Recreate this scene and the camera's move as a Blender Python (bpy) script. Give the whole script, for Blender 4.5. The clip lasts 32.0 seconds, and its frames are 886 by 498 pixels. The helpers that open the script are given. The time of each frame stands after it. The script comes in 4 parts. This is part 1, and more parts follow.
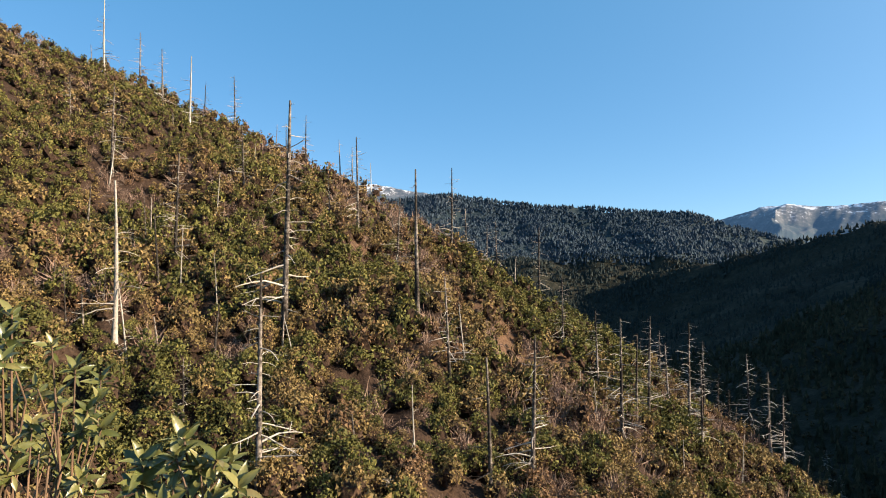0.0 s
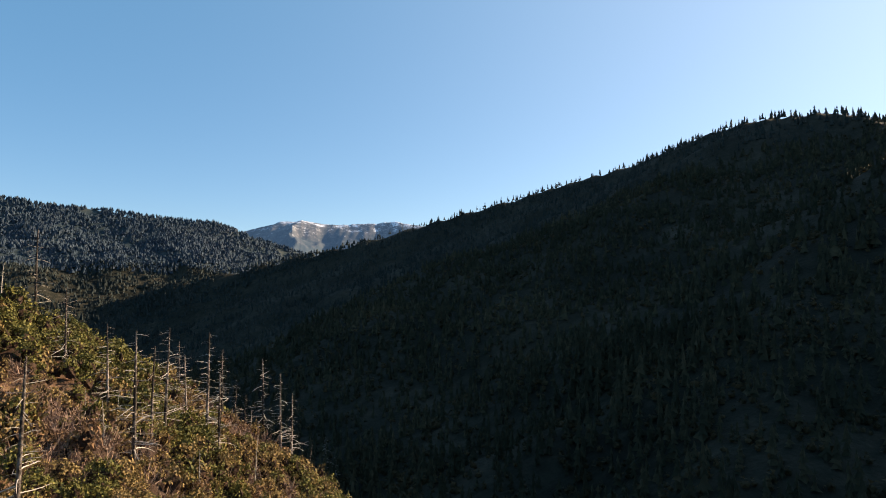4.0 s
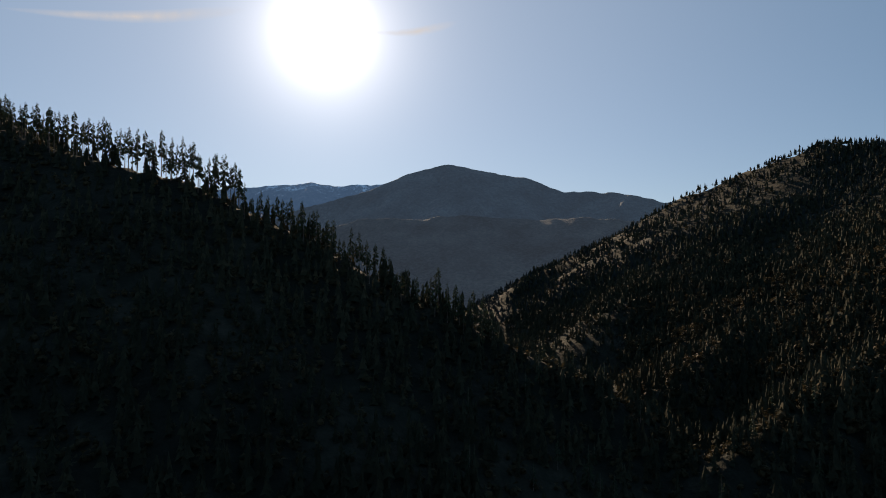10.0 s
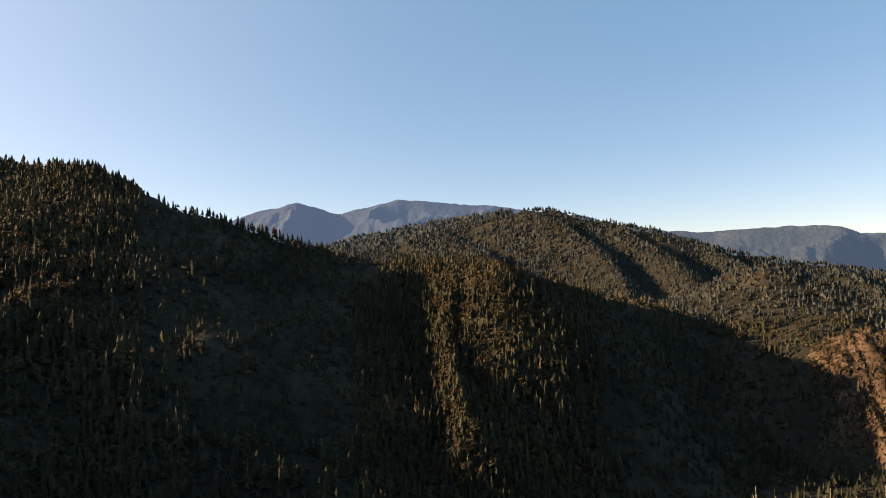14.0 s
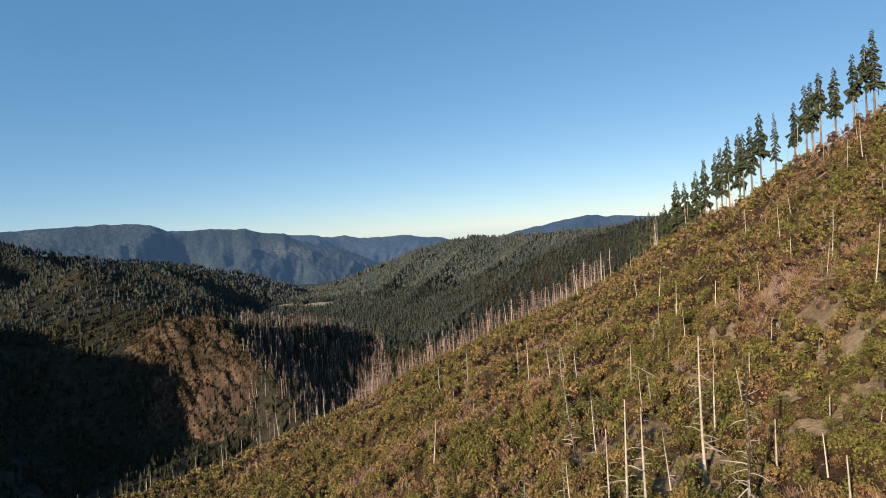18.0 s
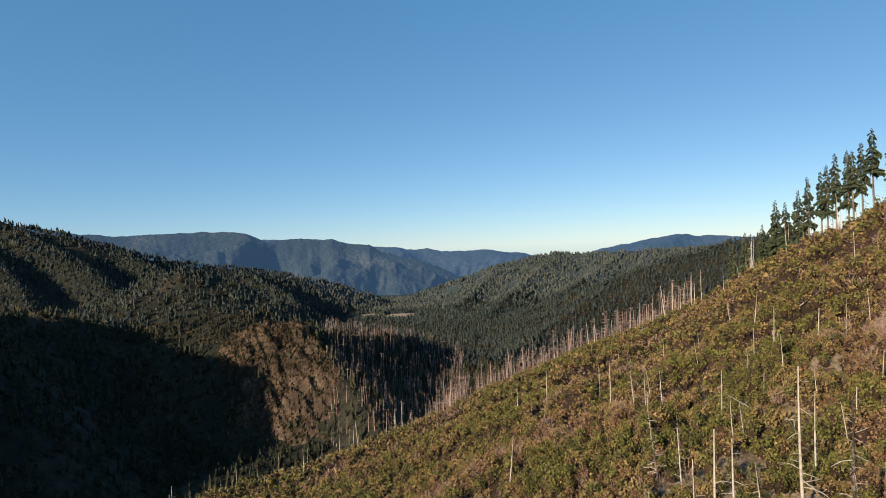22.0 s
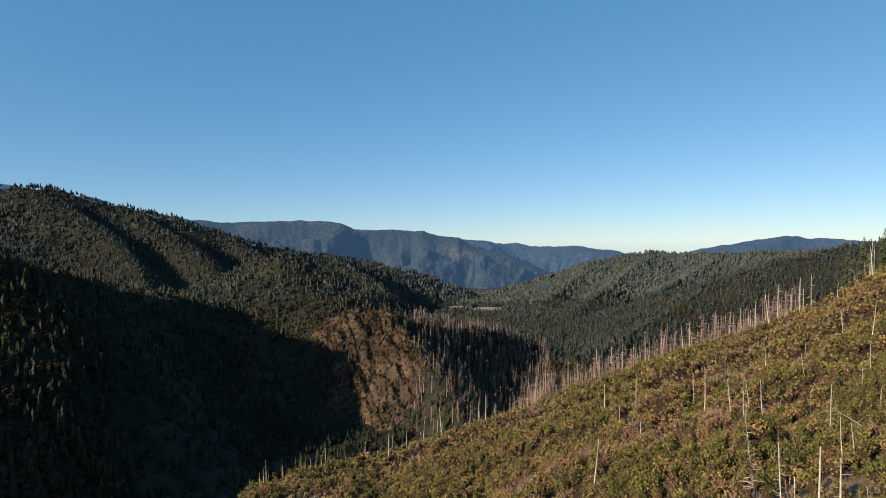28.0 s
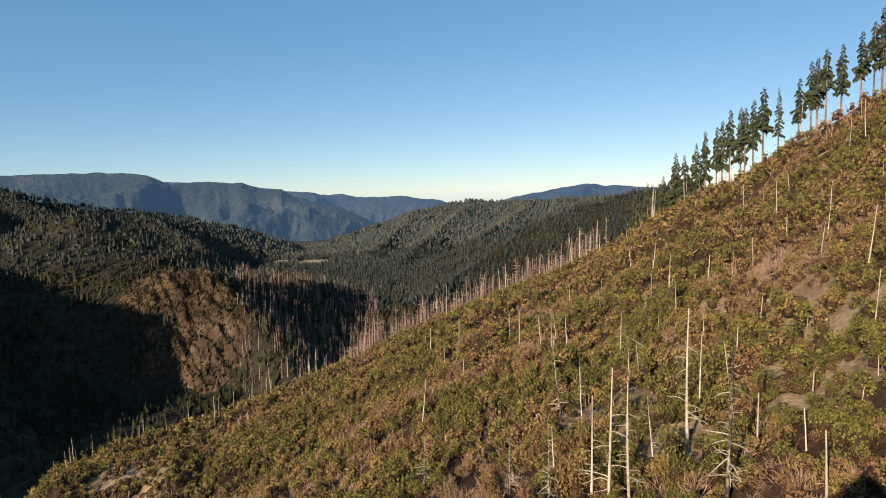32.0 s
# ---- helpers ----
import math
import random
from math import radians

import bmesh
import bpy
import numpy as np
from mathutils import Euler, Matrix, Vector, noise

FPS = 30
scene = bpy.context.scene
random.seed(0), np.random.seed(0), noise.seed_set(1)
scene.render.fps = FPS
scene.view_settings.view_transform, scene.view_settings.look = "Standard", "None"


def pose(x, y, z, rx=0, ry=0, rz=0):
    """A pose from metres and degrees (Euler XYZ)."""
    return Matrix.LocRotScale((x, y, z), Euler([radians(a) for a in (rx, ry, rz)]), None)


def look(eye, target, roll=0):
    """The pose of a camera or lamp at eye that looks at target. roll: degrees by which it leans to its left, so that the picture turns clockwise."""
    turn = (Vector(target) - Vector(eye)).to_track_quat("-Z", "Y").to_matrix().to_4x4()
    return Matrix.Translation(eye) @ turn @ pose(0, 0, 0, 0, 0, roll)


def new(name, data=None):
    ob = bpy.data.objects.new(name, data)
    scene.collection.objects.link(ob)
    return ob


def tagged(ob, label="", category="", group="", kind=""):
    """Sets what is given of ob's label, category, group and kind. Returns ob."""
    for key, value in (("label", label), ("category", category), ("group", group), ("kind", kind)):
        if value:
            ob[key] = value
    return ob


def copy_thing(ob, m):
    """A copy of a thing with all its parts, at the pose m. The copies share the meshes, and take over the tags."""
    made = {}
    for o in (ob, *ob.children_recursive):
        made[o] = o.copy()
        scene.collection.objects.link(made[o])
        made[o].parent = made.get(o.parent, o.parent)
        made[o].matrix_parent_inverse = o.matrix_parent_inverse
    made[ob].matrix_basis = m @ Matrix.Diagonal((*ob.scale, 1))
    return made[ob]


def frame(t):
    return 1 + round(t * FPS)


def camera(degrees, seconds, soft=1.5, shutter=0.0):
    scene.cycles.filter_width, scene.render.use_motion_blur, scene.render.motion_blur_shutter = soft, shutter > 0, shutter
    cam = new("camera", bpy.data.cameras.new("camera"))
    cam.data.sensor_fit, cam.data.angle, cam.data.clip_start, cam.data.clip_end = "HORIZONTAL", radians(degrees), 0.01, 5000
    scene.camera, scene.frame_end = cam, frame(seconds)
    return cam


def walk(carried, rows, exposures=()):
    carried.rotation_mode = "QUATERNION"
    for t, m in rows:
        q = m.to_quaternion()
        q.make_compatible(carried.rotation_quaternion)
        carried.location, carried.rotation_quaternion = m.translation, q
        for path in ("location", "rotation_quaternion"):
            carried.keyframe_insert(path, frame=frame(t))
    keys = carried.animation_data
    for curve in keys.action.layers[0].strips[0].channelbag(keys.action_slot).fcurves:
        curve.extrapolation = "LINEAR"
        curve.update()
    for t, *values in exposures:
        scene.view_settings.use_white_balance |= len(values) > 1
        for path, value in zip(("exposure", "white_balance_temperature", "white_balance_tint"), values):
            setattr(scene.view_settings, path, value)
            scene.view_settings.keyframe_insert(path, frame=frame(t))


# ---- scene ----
# camera: a slow turn on one spot, held in the hand: seconds, bearing, tilt, lean
TURN = [
    (0.0, 0.00, 1.98, -0.11), (0.5, -0.11, 1.48, -0.91), (1.0, 1.86, 2.41, -0.40), (1.5, 8.60, 2.49, 0.06),
    (2.0, 16.65, 2.16, 0.41), (2.5, 24.04, 2.60, 0.45), (3.0, 30.32, 2.42, -0.29), (3.5, 35.46, 2.20, 0.36),
    (4.0, 41.90, 2.84, 0.08), (4.5, 48.77, 3.74, -0.36), (6.5, 69.81, 2.70, -0.09), (7.0, 68.92, 2.25, 0.49),
    (7.5, 74.30, 3.01, 0.31), (8.0, 83.99, 3.41, 1.56), (8.5, 92.36, 2.68, 0.92), (9.0, 101.07, 1.96, 0.59),
    (9.5, 109.15, 2.57, 0.50), (10.0, 115.62, 1.52, 0.26), (10.5, 121.16, 1.35, 0.06), (11.0, 131.64, 3.18, -0.12),
    (11.5, 138.61, 2.98, -0.68), (12.0, 146.37, 3.38, -0.83), (12.5, 156.26, 3.63, -0.83), (13.0, 167.83, 2.95, -0.92),
    (13.5, 178.47, 1.72, -1.04), (14.0, 192.20, 1.32, -1.83), (14.5, 201.57, 0.39, -2.26), (15.0, 209.85, -0.61, -3.68),
    (15.5, 220.02, -1.85, -4.84), (17.5, 248.78, -1.68, -4.30), (18.0, 249.94, -1.93, -3.89), (18.5, 249.08, -2.28, -2.29),
    (19.0, 245.45, -0.94, -1.97), (19.5, 244.26, -1.21, -2.02), (20.0, 243.69, -0.82, -2.33), (20.5, 242.61, -0.76, -2.45),
    (21.0, 241.65, 0.34, -1.96), (21.5, 241.53, 0.13, -2.34), (22.0, 242.48, -0.19, -2.36), (22.5, 243.06, -0.31, -2.62),
    (23.0, 243.72, -0.64, -2.53), (23.5, 243.28, -1.04, -2.73), (24.0, 242.46, -1.01, -2.32), (24.5, 241.80, -0.83, -2.40),
    (25.0, 240.35, -0.50, -2.04), (25.5, 239.43, -0.75, -1.93), (27.5, 236.38, -0.01, -2.51), (28.0, 234.26, -0.57, -0.56),
    (28.5, 235.72, -1.28, -2.47), (29.0, 236.53, -1.34, -2.60), (29.5, 236.15, -0.91, -2.54), (30.0, 235.27, 0.55, -3.11),
    (30.5, 234.35, 0.10, -3.33), (31.0, 237.11, -0.18, -4.87), (31.5, 247.61, -3.22, -2.24), (32.0, 250.12, -5.38, -1.48)]


def bearing(az, el, d):
    """The place d metres off (level), in the direction az (degrees clockwise from +y) and el (degrees up)."""
    a = radians(az)
    return Vector((d * math.sin(a), d * math.cos(a), d * math.tan(radians(el))))


def held(az, el, roll):
    eye = bearing(az, 0, 0.25)
    return look(eye, eye + bearing(az, el, 10), roll)


cam = camera(71.0, 32.0, soft=1.0)
walk(cam, [(t, held(az, el, roll)) for t, az, el, roll in TURN],
     exposures=[(0, 1.39, 6450, 9), (1.2, 1.24, 5800, 6), (3, 1.14, 5700, 6), (4, 1.32, 7300, 15), (4.5, 1.29, 7400, 15), (7, 1.24, 8400, 20), (8, 0.64, 8000, 18), (9, 0.34, 7600, 17), (11, 0.19, 7200, 16), (12, 0.67, 7200, 16), (13, 1.14, 8200, 22), (14, 1.54, 9200, 28), (15.5, 1.34, 8600, 24), (18, 0.89, 6700, 11), (20, 0.84, 6400, 9), (30.5, 0.84, 6400, 9), (32, 0.96, 7000, 12)])

# ---- light: a low winter sun in a clear sky ----
SUN_AZ, SUN_EL = 104.6, 20.3
world = bpy.data.worlds.new("sky")
scene.world = world
world.use_nodes = True
wt = world.node_tree
sky = wt.nodes.new("ShaderNodeTexSky")
sky.sky_type, sky.sun_disc = "NISHITA", False
sky.sun_elevation, sky.sun_rotation = radians(SUN_EL), radians(SUN_AZ)
sky.altitude, sky.air_density, sky.dust_density, sky.ozone_density = 2500, 1.0, 0.1, 1.6
wt.nodes["Background"].inputs["Strength"].default_value = 0.092
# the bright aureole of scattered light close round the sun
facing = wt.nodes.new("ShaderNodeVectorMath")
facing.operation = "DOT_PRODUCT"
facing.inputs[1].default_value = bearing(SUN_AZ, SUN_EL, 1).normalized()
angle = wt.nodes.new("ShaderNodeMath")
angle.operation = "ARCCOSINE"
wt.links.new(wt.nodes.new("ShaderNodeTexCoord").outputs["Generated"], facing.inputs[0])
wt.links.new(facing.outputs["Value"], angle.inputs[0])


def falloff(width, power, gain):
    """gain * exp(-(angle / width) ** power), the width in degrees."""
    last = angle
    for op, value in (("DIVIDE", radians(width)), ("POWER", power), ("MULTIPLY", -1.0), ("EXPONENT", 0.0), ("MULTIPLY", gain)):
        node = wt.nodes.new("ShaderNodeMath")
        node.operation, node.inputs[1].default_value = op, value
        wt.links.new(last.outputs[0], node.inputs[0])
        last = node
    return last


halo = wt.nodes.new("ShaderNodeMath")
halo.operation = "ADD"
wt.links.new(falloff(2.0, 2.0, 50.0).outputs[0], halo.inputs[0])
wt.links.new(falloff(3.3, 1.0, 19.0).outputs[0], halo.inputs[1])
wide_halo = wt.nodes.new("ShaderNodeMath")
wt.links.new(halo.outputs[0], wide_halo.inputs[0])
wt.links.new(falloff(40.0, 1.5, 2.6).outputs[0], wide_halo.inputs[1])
# thin dry mountain air: less white at the horizon, a deeper blue overhead
dry = wt.nodes.new("ShaderNodeMixRGB")
dry.inputs[0].default_value, dry.inputs[2].default_value = 0.57, (0.16, 1.44, 2.95, 1)
wt.links.new(sky.outputs[0], dry.inputs[1])
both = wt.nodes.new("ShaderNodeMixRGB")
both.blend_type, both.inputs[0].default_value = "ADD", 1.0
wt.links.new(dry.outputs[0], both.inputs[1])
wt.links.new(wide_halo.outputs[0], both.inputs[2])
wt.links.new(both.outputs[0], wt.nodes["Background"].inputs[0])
sun = new("sun", bpy.data.lights.new("sun", "SUN"))
sun.data.energy, sun.data.angle, sun.data.color = 5.2, radians(0.53), (1.0, 0.83, 0.61)
sun.matrix_world = look(bearing(SUN_AZ, SUN_EL, 100), (0, 0, 0))


# ---- materials ----
def material(name, stops, scale=1.0, rough=0.85, bump=0.0, bump_scale=None, island=0.0, coarse=None, translucent=0.0, haze=None, kind="island", emit=0.0, gloss=0.08, snowline=None):
    """A surface whose colour runs along stops (place 0..1, r, g, b) by noise at two scales, and by a chance value for each leaf or piece."""
    m = bpy.data.materials.new(name)
    m.use_nodes = True
    t, n, l = m.node_tree, m.node_tree.nodes, m.node_tree.links
    b = n["Principled BSDF"]
    b.inputs["Roughness"].default_value = rough
    b.inputs["Specular IOR Level"].default_value = gloss
    geo = n.new("ShaderNodeNewGeometry")
    fine = n.new("ShaderNodeTexNoise")
    fine.inputs["Scale"].default_value, fine.inputs["Detail"].default_value, fine.inputs["Roughness"].default_value = scale, 8, 0.65
    big = n.new("ShaderNodeTexNoise")
    big.inputs["Scale"].default_value, big.inputs["Detail"].default_value = coarse or scale / 14, 4
    for tex in (fine, big):
        l.new(geo.outputs["Position"], tex.inputs["Vector"])
    mix = n.new("ShaderNodeMath")
    mix.operation = "ADD"
    l.new(fine.outputs[0], mix.inputs[0])
    l.new(big.outputs[0], mix.inputs[1])
    value = mix
    chance = geo.outputs["Random Per Island"]
    if kind == "object":
        chance = n.new("ShaderNodeObjectInfo").outputs["Random"]
    spread = n.new("ShaderNodeMath")
    spread.operation, spread.inputs[1].default_value = "MULTIPLY_ADD", island
    l.new(chance, spread.inputs[0])
    l.new(mix.outputs[0], spread.inputs[2])
    centre = n.new("ShaderNodeMapRange")
    centre.inputs["From Min"].default_value, centre.inputs["From Max"].default_value = 0.62, 1.38 + island
    l.new(spread.outputs[0], centre.inputs["Value"])
    if snowline:
        z, high = n.new("ShaderNodeSeparateXYZ"), n.new("ShaderNodeMapRange")
        high.clamp = False
        high.inputs["From Min"].default_value, high.inputs["From Max"].default_value = snowline
        high.inputs["To Min"].default_value, high.inputs["To Max"].default_value = -0.45, 0.1
        l.new(geo.outputs["Position"], z.inputs[0])
        l.new(z.outputs["Z"], high.inputs["Value"])
        add = n.new("ShaderNodeMath")
        l.new(centre.outputs[0], add.inputs[0])
        l.new(high.outputs[0], add.inputs[1])
        centre = add
    ramp = n.new("ShaderNodeValToRGB")
    while len(ramp.color_ramp.elements) < len(stops):
        ramp.color_ramp.elements.new(0.5)
    for e, (p, *c) in zip(ramp.color_ramp.elements, stops):
        e.position, e.color = p, (*c, 1)
    l.new(centre.outputs[0], ramp.inputs[0])
    l.new(ramp.outputs[0], b.inputs["Base Color"])
    if bump:
        bm_ = n.new("ShaderNodeBump")
        bm_.inputs["Strength"].default_value, bm_.inputs["Distance"].default_value = bump, 0.6 / (bump_scale or scale)
        relief = fine
        if bump_scale:
            relief = n.new("ShaderNodeTexNoise")
            relief.inputs["Scale"].default_value, relief.inputs["Detail"].default_value = bump_scale, 6
            l.new(geo.outputs["Position"], relief.inputs["Vector"])
        l.new(relief.outputs[0], bm_.inputs["Height"])
        l.new(bm_.outputs[0], b.inputs["Normal"])
    out = n["Material Output"]
    if translucent:
        tr, ms = n.new("ShaderNodeBsdfTranslucent"), n.new("ShaderNodeMixShader")
        ms.inputs[0].default_value = translucent
        l.new(ramp.outputs[0], tr.inputs[0])
        l.new(b.outputs[0], ms.inputs[1])
        l.new(tr.outputs[0], ms.inputs[2])
        l.new(ms.outputs[0], out.inputs[0])
    # air haze is put in as a glow of the surface itself
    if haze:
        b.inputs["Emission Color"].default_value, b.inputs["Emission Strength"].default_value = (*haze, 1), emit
    return m


SOIL = material("hill_soil", [(0, 0.0259, 0.0148, 0.00942), (0.4, 0.0634, 0.0364, 0.0218), (0.65, 0.109, 0.0634, 0.0387), (1, 0.184, 0.116, 0.0744)], 1.6, 0.95, 1.0, 2.6, coarse=0.06)
TAN_SOIL = material("tan_rocky_soil", [(0, 0.07, 0.048, 0.03), (0.4, 0.17, 0.122, 0.078), (0.65, 0.27, 0.2, 0.13), (1, 0.4, 0.31, 0.21)], 1.4, 0.95, 1.0, 2.2, coarse=0.09)
# litter and dead twigs, darkened to paint the shade between and inside shrubs
SHADE_LITTER = material("shade_dark_litter", [(0, 0.0141, 0.00903, 0.00621), (0.5, 0.0379, 0.0234, 0.0162), (0.8, 0.0651, 0.0404, 0.0272), (1, 0.108, 0.0674, 0.0439)], 1.6, 0.95, 1.0, 2.6, coarse=0.06)
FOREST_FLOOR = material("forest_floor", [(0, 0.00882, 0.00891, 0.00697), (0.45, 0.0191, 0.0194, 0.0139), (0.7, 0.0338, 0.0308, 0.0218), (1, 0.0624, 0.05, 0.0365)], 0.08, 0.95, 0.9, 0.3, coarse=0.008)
CLIFF_ROCK = material("crumbling_rock", [(0, 0.0172, 0.012, 0.00889), (0.45, 0.0459, 0.032, 0.0228), (0.7, 0.0803, 0.0556, 0.038), (1, 0.149, 0.106, 0.0762)], 0.25, 0.95, 1.0, 0.5, coarse=0.03)
LEAF_GREEN = material("leaf_green", [(0, 0.0243, 0.0254, 0.0102), (0.5, 0.0994, 0.0946, 0.0286), (1, 0.266, 0.224, 0.0613)], 4.0, 0.55, 0.8, 9.0, island=0.5, coarse=0.32, translucent=0.1)
LEAF_OLIVE = material("leaf_olive", [(0, 0.0457, 0.0348, 0.0171), (0.5, 0.171, 0.119, 0.0484), (1, 0.376, 0.255, 0.103)], 4.0, 0.55, 0.8, 9.0, island=0.5, coarse=0.32, translucent=0.1)
LEAF_RUST = material("leaf_rust", [(0, 0.0609, 0.0346, 0.0179), (0.5, 0.158, 0.0929, 0.0491), (1, 0.296, 0.186, 0.103)], 4.0, 0.6, 0.8, 9.0, island=0.5, coarse=0.32, translucent=0.1)
TWIG = material("bare_twigs", [(0, 0.0998, 0.065, 0.049), (0.5, 0.211, 0.141, 0.107), (1, 0.354, 0.253, 0.194)], 0.5, 0.9, island=0.7, coarse=0.05)
BLEACHED = material("bleached_wood", [(0, 0.068, 0.057, 0.0476), (0.3, 0.272, 0.234, 0.196), (1, 0.527, 0.476, 0.416)], 3.0, 0.8, 0.5, 6.0, coarse=0.12)
CHARRED = material("charred_wood", [(0, 0.016, 0.014, 0.012), (0.42, 0.04, 0.033, 0.028), (0.58, 0.15, 0.125, 0.105), (1, 0.45, 0.39, 0.34)], 2.5, 0.9, 0.5, 6.0, coarse=0.12)
DEAD_STAND = material("dead_stand", [(0, 0.0727, 0.0502, 0.0428), (0.5, 0.195, 0.139, 0.121), (1, 0.34, 0.27, 0.241)], 0.3, 0.9, island=0.8, coarse=0.02)
BARK = material("conifer_bark", [(0, 0.05, 0.035, 0.027), (0.5, 0.16, 0.12, 0.095), (1, 0.34, 0.28, 0.23)], 2.0, 0.9, 0.6, 5.0, coarse=0.2)
NEEDLES = material("conifer_needles", [(0, 0.0214, 0.0291, 0.0173), (0.5, 0.0459, 0.0566, 0.0317), (1, 0.0949, 0.101, 0.0576)], 0.4, 0.75, island=0.5, coarse=0.05, translucent=0.2)
FOREST = material("forest_needles", [(0, 0.0135, 0.0179, 0.0116), (0.5, 0.0405, 0.0427, 0.0263), (0.8, 0.0864, 0.0754, 0.0442), (1, 0.145, 0.109, 0.0653)], 0.12, 0.8, island=0.3, coarse=0.006, translucent=0.3)
FOREST_OAK = material("forest_oaks", [(0, 0.0139, 0.0138, 0.00755), (0.4, 0.0379, 0.0309, 0.0158), (0.7, 0.0727, 0.0526, 0.026), (1, 0.12, 0.0776, 0.0398)], 0.1, 0.7, island=0.35, coarse=0.012, translucent=0.25)
# needle colour with some blue mixed in for the air's haze
FOREST_FAR_HAZY = material("hazy_far_needles", [(0, 0.0104, 0.0162, 0.0166), (0.5, 0.0256, 0.0335, 0.0311), (0.8, 0.0474, 0.0498, 0.0416), (1, 0.0755, 0.0655, 0.0499)], 0.05, 0.85, island=0.6, coarse=0.003)
# glow colour that paints the air's haze onto the far ranges
HAZE_GLOW = (0.24, 0.49, 0.94)
# base colours moved further to blue, painting in the haze of distance
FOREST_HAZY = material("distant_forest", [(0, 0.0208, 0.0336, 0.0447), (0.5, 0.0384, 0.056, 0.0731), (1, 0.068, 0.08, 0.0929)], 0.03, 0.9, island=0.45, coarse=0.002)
FOREST_NORTH_HAZY = material("hazy_valley_needles", [(0, 0.0252, 0.032, 0.0306), (0.5, 0.0483, 0.0563, 0.051), (1, 0.0893, 0.0834, 0.068)], 0.03, 0.9, island=0.45, coarse=0.002)
# far slopes: blue base tone and glow both stand for haze
RANGE = material("hazed_slopes", [(0, 0.00878, 0.0152, 0.0214), (0.5, 0.0186, 0.027, 0.0326), (0.8, 0.0328, 0.041, 0.0451), (1, 0.0821, 0.0758, 0.0676)], 0.035, 0.95, 0.6, 0.03, coarse=0.003, haze=HAZE_GLOW, emit=0.088)
# floor under the far trees, tinted with the same painted haze
HAZY_FLOOR = material("hazy_forest_floor", [(0, 0.0195, 0.0299, 0.0351), (0.5, 0.033, 0.047, 0.051), (1, 0.06, 0.0641, 0.0587)], 0.03, 0.95, coarse=0.004)
RANGE_NEAR = material("hazed_valley_slopes", [(0, 0.00878, 0.0152, 0.0169), (0.5, 0.0219, 0.0302, 0.0293), (0.8, 0.0394, 0.0454, 0.0417), (1, 0.131, 0.0975, 0.0788)], 0.05, 0.95, 0.7, 0.04, coarse=0.004, haze=HAZE_GLOW, emit=0.062)
SUNWARD = material("hazed_sunward_slopes", [(0, 0.016, 0.0224, 0.0272), (0.5, 0.064, 0.076, 0.084), (1, 0.144, 0.152, 0.152)], 0.05, 0.95, 1.0, 0.05, coarse=0.005, haze=(0.36, 0.54, 0.8), emit=0.0515)
SUNWARD_NEAR = material("hazed_sunward_ridge", [(0, 0.0128, 0.0192, 0.0224), (0.5, 0.06, 0.0672, 0.0704), (1, 0.144, 0.136, 0.12)], 0.07, 0.95, 1.0, 0.09, coarse=0.007, haze=(0.42, 0.55, 0.74), emit=0.04)
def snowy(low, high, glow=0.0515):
    return material("hazed_snowy_slopes", [(0, 0.03, 0.042, 0.045), (0.45, 0.075, 0.075, 0.072), (0.6, 0.15, 0.14, 0.135), (0.72, 0.42, 0.44, 0.48), (1, 0.72, 0.74, 0.78)], 0.07, 0.8, coarse=0.018, haze=HAZE_GLOW, emit=glow, snowline=(low, high))


# ---- the lie of the land ----
def lattice(ix, iy, seed):
    h = (ix.astype(np.int64) * 374761393 + iy.astype(np.int64) * 668265263 + seed * 974711) & 0x7FFFFFFF
    h = ((h ^ (h >> 13)) * 1274126177) & 0x7FFFFFFF
    return ((h ^ (h >> 16)) & 0xFFFF) / 65535.0


def value_noise(x, y, seed=0):
    ix, iy = np.floor(x), np.floor(y)
    fx, fy = x - ix, y - iy
    fx, fy = fx * fx * (3 - 2 * fx), fy * fy * (3 - 2 * fy)
    a, b = lattice(ix, iy, seed), lattice(ix + 1, iy, seed)
    c, d = lattice(ix, iy + 1, seed), lattice(ix + 1, iy + 1, seed)
    return (a * (1 - fx) + b * fx) * (1 - fy) + (c * (1 - fx) + d * fx) * fy - 0.5


def fractal(x, y, size, octaves=4, seed=0):
    total, amp = 0.0, 1.0
    for k in range(octaves):
        total = total + amp * value_noise(x / size + 17.3 * k, y / size - 9.1 * k, seed + k)
        size, amp = size / 2.1, amp * 0.5
    return total


# crests: bearing, rise, distance; then the fall to either side (towards the viewer, away), the fall's easing length and the gullies' depth
HOME = [(-50, 20, 250, -12), (-35.8, 17.9, 225, -16), (-27.6, 15.9, 205, -18), (-19.4, 12.8, 190, -19), (-9.5, 8.1, 172, -20), (-1.2, 4.0, 160, -22),
        (5, -0.4, 152, -24), (14, -5.6, 146, -27), (21.5, -10.6, 142, -30), (26.6, -14.1, 142, -34), (31.2, -17.5, 145, -38), (36, -21.5, 150, -42),
        (45, -30, 140, -46), (70, -40, 110, -50), (123, -42, 90, -48), (180, -40, 110, -50), (205, -30, 200, -50), (214, -23, 262, -50)]
